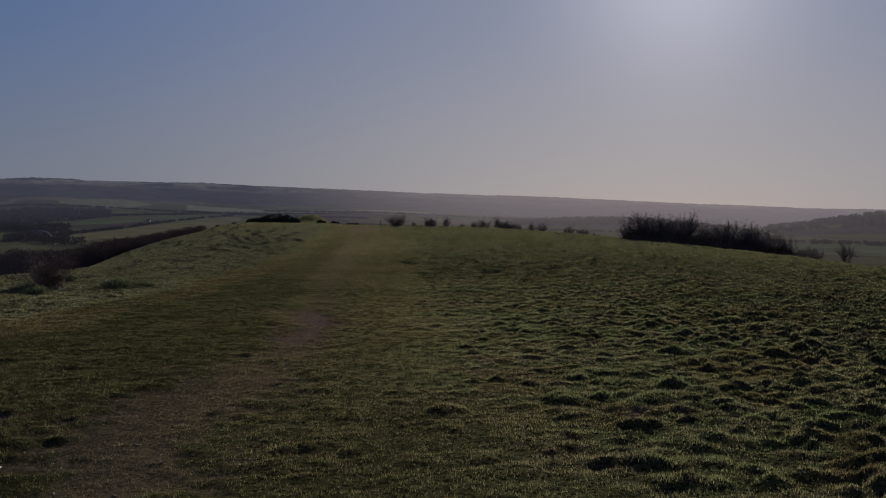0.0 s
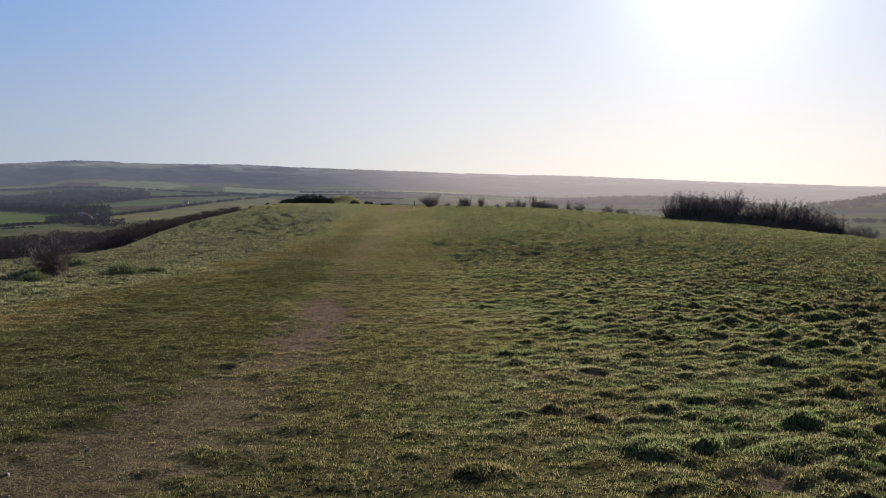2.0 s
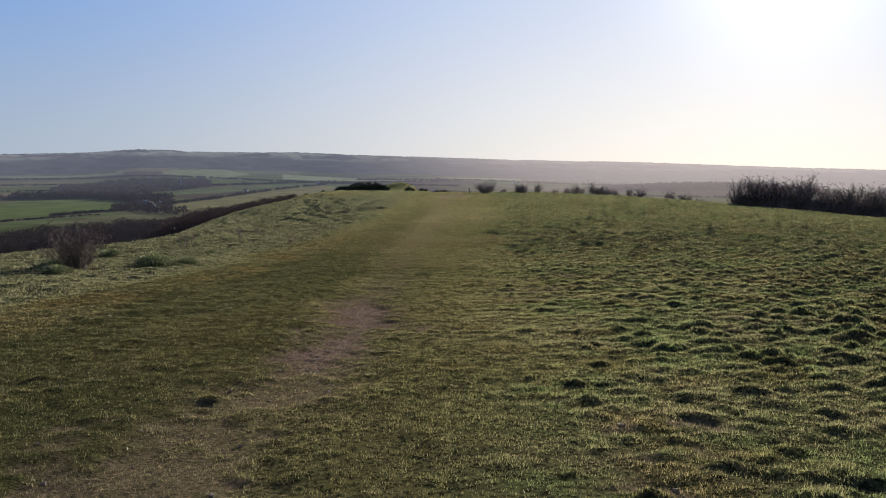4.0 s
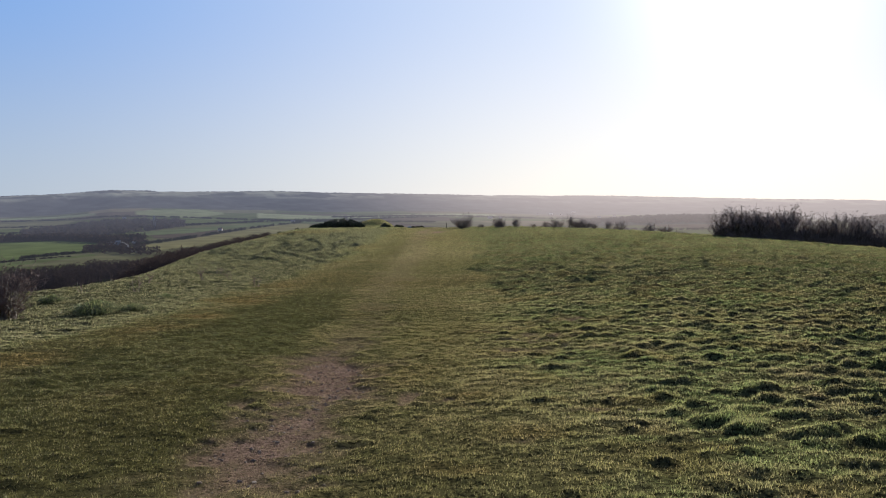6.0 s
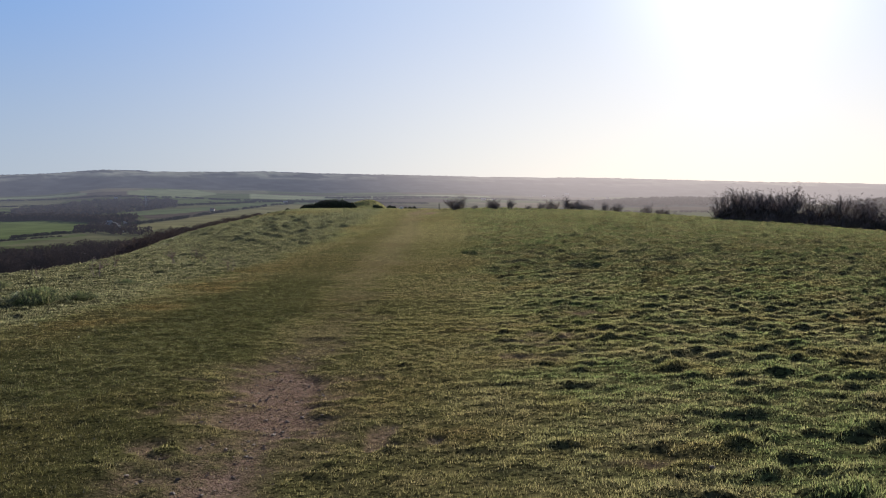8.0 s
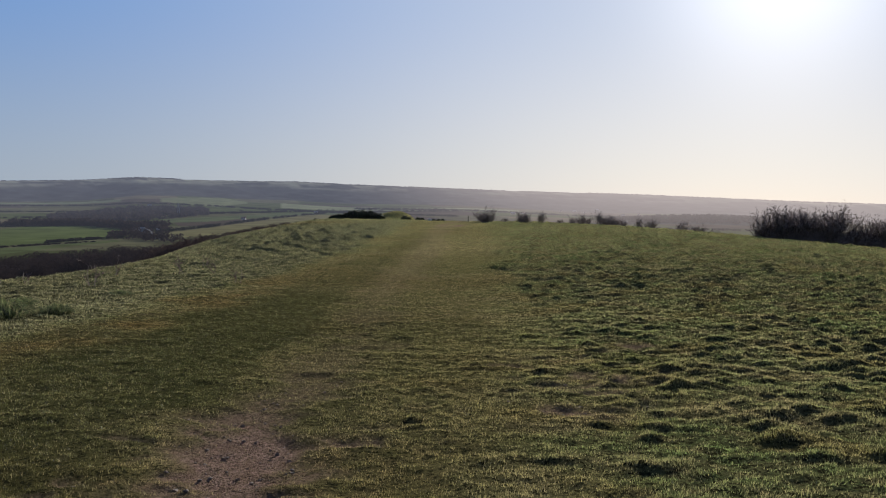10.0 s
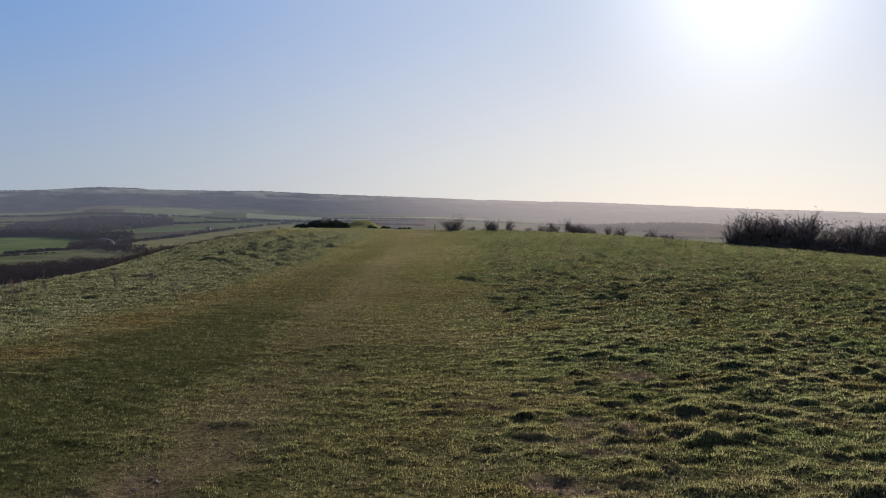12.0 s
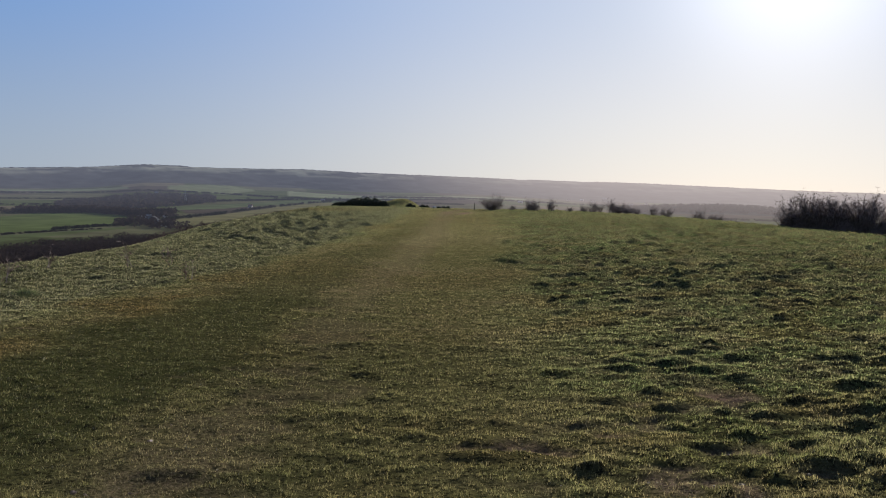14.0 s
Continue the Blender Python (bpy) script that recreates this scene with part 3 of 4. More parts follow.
def build_backdrop():
    radii = np.append(FOOT * 1.0115 ** np.arange(0, 177), 4900)
    rr, aa = np.meshgrid(radii, SPREAD, indexing="ij")
    x, y = (rr * np.sin(aa)).ravel(), (rr * np.cos(aa) - 1.2).ravel()
    az, r = np.degrees(np.arctan2(x, y)), np.hypot(x, y)
    z = H(x, y) + sm(3900, 4200, r) * 9 * (cloud(x, y, 240, 201) - 0.4) + sm(3500, 3700, r) * 5 * ripple(x, y, 45, 203)
    # fields: a patchwork of winter pasture, stubble and plough
    u, v = x * 0.8 + y * 0.35 + 60 * (ripple(x, y, 500, 211) - 0.5), (y * 0.9 - x * 0.3) * 0.55
    iu, iv = np.floor(u / 210), np.floor(v / 190)
    pick = chance(iu, iv, 213)
    tones = 0.58 * np.array([(0.072, 0.085, 0.035), (0.105, 0.105, 0.055), (0.085, 0.105, 0.04), (0.15, 0.13, 0.08), (0.085, 0.07, 0.052), (0.12, 0.12, 0.065)])
    colour = tones[np.clip((pick * 6).astype(int), 0, 5)]

    def lay(mask, tone):
        colour[mask] = 0.6 * np.array(tone)

    lay(within(az, r, -60, -26.4, ((-60, -34, -30.9, -26.4), (1200, 1235, 1290, 1430)), ((-60, -34, -32, -29, -26.4), (1650, 1720, 1870, 1850, 1690))), (0.098, 0.128, 0.044))
    lay(within(az, r, -60, -27.0, ((-60, -34, -27), (980, 1050, 1300)), ((-60, -34, -30.9, -27), (1150, 1175, 1235, 1360))), (0.090, 0.112, 0.046))
    lay(within(az, r, -25.2, -13.5, ((-25.2, -23.9, -21, -13.5), (1500, 1385, 1500, 1900)), ((-25.2, -24.7, -21, -19, -15, -13.5), (1500, 1545, 1800, 2015, 2500, 2600))), (0.17, 0.16, 0.075))
    lay(within(az, r, -24.5, -12, ((-24.5, -23, -21, -15), (1980, 1970, 2050, 2560)), ((-24.5, -21, -15, -12), (2110, 2280, 2690, 2800))), (0.10, 0.125, 0.06))
    lay(within(az, r, -24.5, -19.2, ((-24.5, -21, -19.2), (3100, 2860, 3150)), ((-24.5, -21, -19.2), (3330, 3480, 3300))), (0.17, 0.195, 0.10))
    lay(within(az, r, -34.5, -27, ((-34.5, -27), (3330, 3180)), ((-34.5, -27), (3480, 3330))), (0.155, 0.185, 0.10))
    lay(within(az, r, -24.7, -23.7, ((-24.7, -23.7), (3540, 3600)), ((-24.7, -24.3, -23.7), (3560, 3760, 3640))), (0.3, 0.3, 0.25))
    lay(within(az, r, -17, -1, ((-17, -1), (2900, 3000)), ((-17, -9, -1), (3250, 3150, 3300))), (0.21, 0.235, 0.135))
    lay(within(az, r, 17, 40, ((17, 40), (1350, 1150)), ((17, 22, 40), (1650, 1600, 1500))), (0.11, 0.13, 0.07))
    scarp = sm(3480, 3560, r + 160 * (cloud(x, y, 420, 221) - 0.5)) * sm(0.25, 0.45, cloud(x, y, 500, 223) + 0.25 * sm(4050, 3800, r))
    brow = sm(3890, 3990, r + 170 * (cloud(x, y, 260, 229) - 0.5)) * sm(4235, 4190, r)
    bare = (brow * (0.1 + 0.9 * sm(0.42, 0.50, cloud(az * 70, r * 1.3, 130, 231, 3))) * (1 - 0.45 * sm(-16, -4, az)))[:, None]
    colour = colour * (1 - bare) + np.array((0.20, 0.205, 0.15)) * bare
    scarp = scarp * (1 - 0.75 * bare[:, 0])
    hump = np.clip(1 - ((az - 12) / 7.5) ** 2, 0, 1) * (np.abs(r - 2560) < 260)
    hump = np.maximum(hump, sm(21, 25, az) * (np.abs(r - 2150) < 330) * sm(0.4, 0.5, cloud(x, y, 330, 227)))
    wood = np.clip(np.maximum(scarp, np.minimum(hump * 4, 1)), 0, 1)[:, None]
    colour = colour * (1 - wood) + np.array((0.036, 0.038, 0.036)) * wood
    mottled = 1 + (sm(3300, 3600, r) * 1.3 * (cloud(az * 70, r * 1.2, 75, 241, 4) - 0.5))[:, None]
    colour = colour * mottled
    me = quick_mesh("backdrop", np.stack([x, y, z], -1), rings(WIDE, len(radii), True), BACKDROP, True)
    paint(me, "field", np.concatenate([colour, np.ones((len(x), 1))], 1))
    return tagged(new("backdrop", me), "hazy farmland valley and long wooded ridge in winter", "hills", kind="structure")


# ---- grass: blades that no one could count ----
def grass_spots(rng, x, y, near):
    """Of these spots, those where a blade grows, with the ground's height and zones there."""
    clump = 0.55 * ripple(x, y, 0.09, 401) + 0.45 * ripple(x, y, 0.04, 403)
    luck = rng.random(len(x))
    keep = luck < np.clip(0.1 + 1.7 * clump, 0, 1)
    x, y, near, clump, luck = x[keep], y[keep], near[keep], clump[keep], luck[keep]
    known = zones(x, y)
    pasture = np.clip(1 - known[1] - known[2], 0, 1)
    tuft = np.clip(0.6 * mounds(x, y, 0.6, 81, 0.7) + mounds(x, y, 0.42, 91, 0.95), 0, 1) * pasture
    tuft = np.minimum(tuft + 1.0 * big_tussocks(x, y)[0], 1.5)
    keep = luck < (1 - 0.93 * known[0]) * np.clip(-0.25 + 1.7 * clump + 0.35 * tuft, 0, 1)
    known = tuple(v[keep] for v in known)
    x, y = x[keep], y[keep]
    return (x, y, near[keep], H(x, y) + turf(x, y, known), *known, tuft[keep], clump[keep])


def build_grass(rng):
    rows = np.arange(3.5, 128, 0.25)
    thin = np.minimum(1, 6.0 / np.maximum(5.0, rows - 17.3)) ** 1.8
    sums = np.cumsum(thin * (1.24 * (rows + 1.5) + 2.0) * 0.25)
    want = int(5600 * sums[-1])
    y = np.interp(rng.random(want) * sums[-1], sums, rows)
    x = -0.03 * y + (0.62 * (y + 1.5) + 1.0) * rng.uniform(-1, 1, want)
    ahead = np.maximum(5.0, y - 17.3)
    near = np.maximum(ahead, np.abs(x + 0.03 * y) / 0.53 - 3)
    keep = rng.random(want) < (np.minimum(1, 6.0 / near) / np.minimum(1, 6.0 / ahead)) ** 1.8
    x, y, near = x[keep], y[keep], near[keep]
    rows = []
    for k in range(0, len(x), 60000):
        rows.append(grass_spots(rng, x[k:k + 60000], y[k:k + 60000], near[k:k + 60000]))
    x, y, near, z, soil, worn, verge, rust, lush, tuft, clump = (np.concatenate(v) for v in zip(*rows))
    n = len(x)
    h = (0.014 + 0.002 * np.clip(1 - worn, 0, 1) + 0.009 * tuft + 0.010 * verge) * rng.uniform(0.5, 1.4, n) * (0.15 + 1.7 * clump) * (1 + 0.006 * near)
    wide = np.minimum(0.0032 + 0.00052 * near, 0.026) * rng.uniform(0.7, 1.5, n)
    lean = rng.uniform(0.1, 1.1, n) * h
    turn, fall = rng.uniform(0, 2 * np.pi, n), rng.uniform(0, 2 * np.pi, n)
    ca, sa = np.cos(turn) * wide / 2, np.sin(turn) * wide / 2
    p0 = np.stack([x - ca, y - sa, z - 0.01], -1)
    p1 = np.stack([x + ca, y + sa, z - 0.01], -1)
    p2 = np.stack([x + np.cos(fall) * lean, y + np.sin(fall) * lean, z + h], -1)
    me = quick_mesh("grass", np.stack([p0, p1, p2], 1).reshape(-1, 3), np.arange(3 * n).reshape(-1, 3), BLADE)
    paint(me, "zones", np.repeat(np.stack([soil * 0.5, worn, verge, rust], -1), 3, 0))
    paint(me, "lush", np.repeat(np.stack([lush, lush, lush, lush], -1), 3, 0))
    return tagged(new("grass", me), "short dewy winter grass growing over the hilltop", "grass", kind="stuff")


# ---- bare shrubs and trees ----
def limb(out, p, way, length, radius, sides, steps, rng, sag=0.12):
    """A tapered, crooked limb; returns points along it for what branches off."""
    verts, faces = out
    points = []
    at, d = Vector(p), Vector(way).normalized()
    last = None
    for k in range(steps + 1):
        f = k / steps
        rad = radius * (1 - 0.62 * f)
        side = d.orthogonal().normalized()
        up = d.cross(side)
        ring = []
        for s in range(sides):
            a = 2 * math.pi * s / sides
            ring.append(len(verts))
            verts.append(tuple(at + side * (math.cos(a) * rad) + up * (math.sin(a) * rad)))
        if last:
            for s in range(sides):
                t = (s + 1) % sides
                faces.append((last[s], last[t], ring[t]))
                faces.append((last[s], ring[t], ring[s]))
        last = ring
        points.append((at.copy(), d.copy(), rad))
        d = (d + Vector((rng.gauss(0, sag), rng.gauss(0, sag), rng.gauss(0.03, sag)))).normalized()
        at = at + d * (length / steps)
    return points


def spray(out, p, way, length, wide, rng):
    """A twig: a thin three-sided spike."""
    verts, faces = out
    d = Vector(way).normalized()
    side = d.orthogonal().normalized()
    up = d.cross(side)
    tip = Vector(p) + d * length + Vector((rng.gauss(0, 0.06), rng.gauss(0, 0.06), rng.gauss(0, 0.06))) * length
    base = len(verts)
    for s in range(3):
        a = 2.094 * s
        verts.append(tuple(Vector(p) + side * (math.cos(a) * wide) + up * (math.sin(a) * wide)))
    verts.append(tuple(tip))
    for s in range(3):
        faces.append((base + s, base + (s + 1) % 3, base + 3))


def bare_shrub(name, rng, height, spread, stems, forks, twigs, thick, mats, label, category, single=False, twig=0.3, rise=0.1):
    """A leafless bush or small tree: trunk part with the stems, crown part with boughs and twigs."""
    stem_out, crown_out = ([], []), ([], [])
    starts = []
    if single:
        bole = limb(stem_out, (0, 0, -0.15), (rng.gauss(0, 0.08), rng.gauss(0, 0.08), 1), height * 0.38, thick * 1.7, 7, 4, rng, 0.06)
        starts = [(bole[2 + i % 3][0], i) for i in range(stems)]
    else:
        starts = [(Vector((rng.gauss(0, spread * 0.08), rng.gauss(0, spread * 0.08), -0.1)), i) for i in range(stems)]
    reach = height * (0.62 if single else 0.75)
    for p, i in starts:
        a = 2 * math.pi * (i + rng.random() * 0.7) / stems
        out = rng.uniform(0.15, 1.0) * spread / height
        way = Vector((math.cos(a) * out, math.sin(a) * out, 1.0))
        main = limb(stem_out, p, way, reach * rng.uniform(0.7, 1.05), thick, 5, 5, rng)
        for j in range(forks):
            q, d, rad = main[rng.randint(1, 5)]
            w = d + Vector((rng.gauss(0, 0.65 - 0.4 * rise), rng.gauss(0, 0.65 - 0.4 * rise), rng.gauss(rise, 0.35)))
            bough = limb(crown_out, q, w, reach * rng.uniform(0.25, 0.5), max(rad * 0.6, thick * 0.2), 3, 3, rng, 0.2)
            for k in range(forks):
                q2, d2, rad2 = bough[rng.randint(0, 3)]
                w2 = d2 + Vector((rng.gauss(0, 0.7 - 0.4 * rise), rng.gauss(0, 0.7 - 0.4 * rise), rng.gauss(rise + 0.05, 0.4)))
                sprig = limb(crown_out, q2, w2, reach * rng.uniform(0.12, 0.28), max(rad2 * 0.55, thick * 0.12), 3, 1, rng, 0.25)
                for m in range(twigs):
                    q3, d3, rad3 = sprig[rng.randint(0, 1)]
                    w3 = d3 + Vector((rng.gauss(0, 0.8), rng.gauss(0, 0.8), rng.gauss(0.1, 0.5)))
                    spray(crown_out, q3, w3, reach * rng.uniform(0.06, 0.17), max(rad3 * 0.5, thick * twig), rng)
    thing = new(name)
    mesh_part("trunk", quick_mesh("trunk", *stem_out, mats[0]), thing)
    mesh_part("crown", quick_mesh("crown", *crown_out, mats[1]), thing)
    return tagged(thing, label, category)


def stand(thing, x, y, turn=0.0, size=1.0, tall=1.0, sink=0.03):
    thing.matrix_basis = pose(x, y, land(x, y) - sink, 0, 0, turn) @ Matrix.Diagonal((size, size, size * tall, 1))
    return thing


def again(thing, x, y, turn=0.0, size=1.0, tall=1.0, label="", group=""):
    c = copy_thing(thing, Matrix.Identity(4))
    stand(c, x, y, turn, size, tall)
    return tagged(c, label=label, group=group)


def leafy_mass(name, rng, wide, high, deep, clumps, mat, label):
    """An evergreen thicket: a tangle of stems under many small sprays of needles."""
    stems, leaf_out = [], ([], [])
    for i in range(int(clumps * 0.25)):
        a, f = rng.uniform(0, 6.28), math.sqrt(rng.random())
        x, y = math.cos(a) * f * wide / 2, math.sin(a) * f * deep / 2
        top = high * (1 - 0.75 * f * f) * rng.uniform(0.7, 1.0)
        stems.append(([], []))
        limb(stems[-1], (x * 0.8, y * 0.8, -0.15), (x * 0.25, y * 0.25, 1), top, 0.03, 3, 3, rng, 0.15)
    for i in range(clumps):
        a, f = rng.uniform(0, 6.28), math.sqrt(rng.random())
        x, y = math.cos(a) * f * wide / 2, math.sin(a) * f * deep / 2
        top = high * (1 - 0.7 * f ** 3) * (0.82 + 0.3 * noise.noise(Vector((x * 0.9, y * 0.9, 3.1))))
        z = top * rng.uniform(0.25, 1.0)
        for k in range(11):
            d = Vector((rng.gauss(0, 1), rng.gauss(0, 1), rng.gauss(0.5, 0.9)))
            spray(leaf_out, (x + rng.gauss(0, 0.1), y + rng.gauss(0, 0.1), z), d, rng.uniform(0.15, 0.42), 0.035, rng)
    thing = new(name)
    if len(stems) > 30:
        joined = ([v for st in stems for v in st[0]], [tuple(i + 12 * k for i in f) for k, st in enumerate(stems) for f in st[1]])
        mesh_part("stems", quick_mesh("stems", *joined, BARK), thing)
    else:
        for st in stems:
            mesh_part("stem", quick_mesh("stem", *st, BARK), thing)
    mesh_part("foliage", quick_mesh("foliage", *leaf_out, mat), thing)
    return tagged(thing, label, "shrub")


def grass_tussock(rng, wide, tall, count):
    verts, tris = [], []
    for i in range(count):
        a, f = rng.uniform(0, 6.28), math.sqrt(rng.random())
        x, y = math.cos(a) * f * wide * 0.35, math.sin(a) * f * wide * 0.35
        out = f * rng.uniform(0.4, 1.1) * wide
        t = a + rng.gauss(0, 0.7)
        h = tall * (1 - 0.45 * f) * rng.uniform(0.6, 1.1)
        w = 0.006
        px, py = -math.sin(t) * w, math.cos(t) * w
        mx, my = x + math.cos(t) * out * 0.4, y + math.sin(t) * out * 0.4
        b = len(verts)
        verts += [(x - px, y - py, -0.04), (x + px, y + py, -0.04), (mx - px, my - py, h), (mx + px, my + py, h), (x + math.cos(t) * out, y + math.sin(t) * out, h * rng.uniform(0.25, 0.85))]
        tris += [(b, b + 1, b + 3), (b, b + 3, b + 2), (b + 2, b + 3, b + 4)]
    ob = new("grass_tussock", quick_mesh("grass_tussock", verts, tris, PALE_BLADE))
    return tagged(ob, "large pale grass tussock on the rough verge", "tussock", "tussocks on the verge")


# ---- far trees and houses ----
def woodland(name, rng, spots, mat, label, category="woodland", per=30, leaf=0.14, slim=0.7):
    """Far leafless trees as one mass: trunks and crowns of many small sprays. spots: x, y, height, width."""
    spots = np.asarray(spots, float)
    n = len(spots)
    ground = H(spots[:, 0], spots[:, 1])
    idx = np.repeat(np.arange(n), per)
    hgt, wid = spots[idx, 2], spots[idx, 3]
    a, f = rng.uniform(0, 2 * np.pi, n * per), np.sqrt(rng.random(n * per))
    up = rng.uniform(0.12, 1.0, n * per)
    belly = np.clip(1 - np.abs((up - 0.5) / 0.56) ** 2.6, 0.05, 1) ** 0.6
    cx = spots[idx, 0] + np.cos(a) * f * belly * wid / 2
    cy = spots[idx, 1] + np.sin(a) * f * belly * wid / 2
    cz = ground[idx] + up * hgt
    size = leaf * wid * rng.uniform(0.6, 1.3, n * per)
    centre = np.stack([cx, cy, cz], -1)
    e1 = rng.normal(0, 1, (n * per, 3))
    e1[:, 2] += 0.7
    e1 /= np.linalg.norm(e1, axis=1)[:, None]
    e2 = np.cross(e1, np.array((0, 0, 1.0)) + rng.normal(0, 0.25, (n * per, 3)))
    e2 /= np.linalg.norm(e2, axis=1)[:, None]
    tip = centre + e1 * size[:, None] * 1.0 + np.array((0, 0, 1.0)) * size[:, None] * 0.15
    low = centre - e1 * size[:, None]
    l, r = centre + e2 * size[:, None] * slim, centre - e2 * size[:, None] * slim
    verts = np.stack([low, l, tip, r], 1).reshape(-1, 3)
    faces = np.arange(4 * n * per).reshape(-1, 4)
    # trunks
    tw = spots[:, 3] * 0.05
    b = np.stack([spots[:, 0], spots[:, 1], ground - 0.5], -1)
    q = np.stack([b + np.stack([-tw, 0 * tw, 0 * tw], -1), b + np.stack([tw, 0 * tw, 0 * tw], -1), b + np.stack([tw * 0.5, 0 * tw, spots[:, 2] * 0.6], -1), b + np.stack([-tw * 0.5, 0 * tw, spots[:, 2] * 0.6], -1)], 1).reshape(-1, 3)
    faces2 = len(verts) + np.arange(4 * n).reshape(-1, 4)
    ob = new(name, quick_mesh(name, np.concatenate([verts, q]), np.concatenate([faces, faces2]), mat))
    return tagged(ob, label, category, kind="stuff")


def box(bm, x0, x1, y0, y1, z0, z1):
    m = Matrix.Translation(((x0 + x1) / 2, (y0 + y1) / 2, (z0 + z1) / 2)) @ Matrix.Diagonal((x1 - x0, y1 - y0, z1 - z0, 1))
    bmesh.ops.create_cube(bm, size=1, matrix=m)
    return bm


def far_house(x, y, turn, long, wide, high, roofed, label):
    """A house in the valley: walls, gabled roof, chimney, windows and door on the near side."""
    house = new("house")
    part("wall", box(bmesh.new(), -long / 2, long / 2, -wide / 2, wide / 2, -1, high), RENDERWALL, house)
    bm = bmesh.new()
    o, up = 0.5, wide * 0.38
    v = [bm.verts.new(p) for p in ((-long / 2 - o, -wide / 2 - o, high), (long / 2 + o, -wide / 2 - o, high), (long / 2 + o, wide / 2 + o, high), (-long / 2 - o, wide / 2 + o, high), (-long / 2 - o, 0, high + up), (long / 2 + o, 0, high + up))]
    for f in ((0, 1, 5, 4), (2, 3, 4, 5), (1, 2, 5), (3, 0, 4), (3, 2, 1, 0)):
        bm.faces.new([v[i] for i in f])
    roof = part("roof", bm, roofed, house)
    part("chimney", box(bmesh.new(), long * 0.3, long * 0.3 + 1, -0.5, 0.5, high, high + up + 1.2), TILEROOF, roof)
    for k in range(3):
        cx = (k - 1) * long * 0.3
        part("window", box(bmesh.new(), cx - 0.7, cx + 0.7, -wide / 2 - 0.06, -wide / 2 + 0.1, high * 0.5, high * 0.5 + 1.3), PANE, house)
    part("door", box(bmesh.new(), long * 0.12, long * 0.12 + 1, -wide / 2 - 0.05, -wide / 2 + 0.1, -0.5, 2.0), TILEROOF, house)
    house.matrix_basis = pose(x, y, float(H(x, y)), 0, 0, turn)
    return tagged(house, label, "house", "houses in the valley")


def polar(az, r):
    return math.sin(radians(az)) * r, math.cos(radians(az)) * r


def pylon(x, y, high):
    """A lattice tower with three pairs of arms."""
    tower = new("pylon")

    def bar(bm, a, b, w):
        a, b = Vector(a), Vector(b)
        d = b - a
        m = Matrix.Translation((a + b) / 2) @ d.to_track_quat("Z", "Y").to_matrix().to_4x4() @ Matrix.Diagonal((w, w, d.length, 1))
        bmesh.ops.create_cube(bm, size=1, matrix=m)

    half = 3.6
    for sx in (-1, 1):
        for sy in (-1, 1):
            bm = bmesh.new()
            bar(bm, (sx * half, sy * half, -1), (sx * 0.5, sy * 0.5, high), 0.5)
            part("leg", bm, STEEL, tower)
    bm = bmesh.new()
    for k in range(7):
        z0, z1 = high * k / 7, high * (k + 1) / 7
        h0, h1 = half - (half - 0.5) * k / 7, half - (half - 0.5) * (k + 1) / 7
        for sy in (-1, 1):
            bar(bm, (-h0, sy * h0, z0), (h1, sy * h1, z1), 0.28)
            bar(bm, (h0, sy * h0, z0), (-h1, sy * h1, z1), 0.28)
    part("bracing", bm, STEEL, tower)
    for z, reach in ((0.66, 6.5), (0.79, 5.5), (0.92, 4.5)):
        bm = bmesh.new()
        bar(bm, (-reach, 0, high * z), (reach, 0, high * z), 0.5)
        bar(bm, (-reach, 0, high * z), (0, 0, high * (z + 0.06)), 0.3)
        bar(bm, (reach, 0, high * z), (0, 0, high * (z + 0.06)), 0.3)
        part("arm", bm, STEEL, tower)
    tower.matrix_basis = pose(x, y, float(H(x, y)), 0, 0, 25)
    return tagged(tower, "grey steel lattice pylon standing among valley woods", "pylon")


# ================= the place =================
build_ground()
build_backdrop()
npr = np.random.default_rng(7)
build_grass(npr)
rng = random.Random(11)

# ---- the left verge: bare bush, saplings, tussocks ----
stand(bare_shrub("bare_bush", rng, 1.45, 1.6, 30, 5, 6, 0.02, (BARK, REDTWIG), "leafless reddish-brown bush on the edge of the slope", "bush", False, 0.2), -12.5, 26.6)
scrub = stand(leafy_mass("low_shrub", rng, 1.2, 0.35, 1.0, 70, GORSE, "low dark scrub at the foot of the bush"), -13.2, 26.4, 0, 0.5)
sapling = stand(bare_shrub("sapling", rng, 1.25, 0.5, 2, 4, 3, 0.018, (BARK, REDTWIG), "thin leafless sapling in the rough verge", "sapling", False, 0.3), -13.1, 35.2, 20)
tagged(sapling, group="saplings on the verge")
for sx, sy, turn, size in ((-12.8, 40.7, 100, 1.0), (-9.65, 37.4, 210, 0.85), (-14.4, 39.0, 300, 0.8), (-15.2, 35.4, 50, 0.6), (-12.1, 41.8, 160, 0.7), (-13.5, 44.5, 10, 0.75)):
    again(sapling, sx, sy, turn, size, group="saplings on the verge")
tuss = stand(grass_tussock(rng, 0.95, 0.42, 600), -10.6, 27.3)
for tx, ty, turn, size in ((-10.0, 28.2, 70, 0.6), (-12.9, 26.2, 140, 0.7), (-11.6, 29.5, 210, 0.55), (-11.9, 24.6, 300, 0.6), (-13.9, 31.2, 20, 0.7), (-11.2, 33.0, 250, 0.5)):
    again(tuss, tx, ty, turn, size)

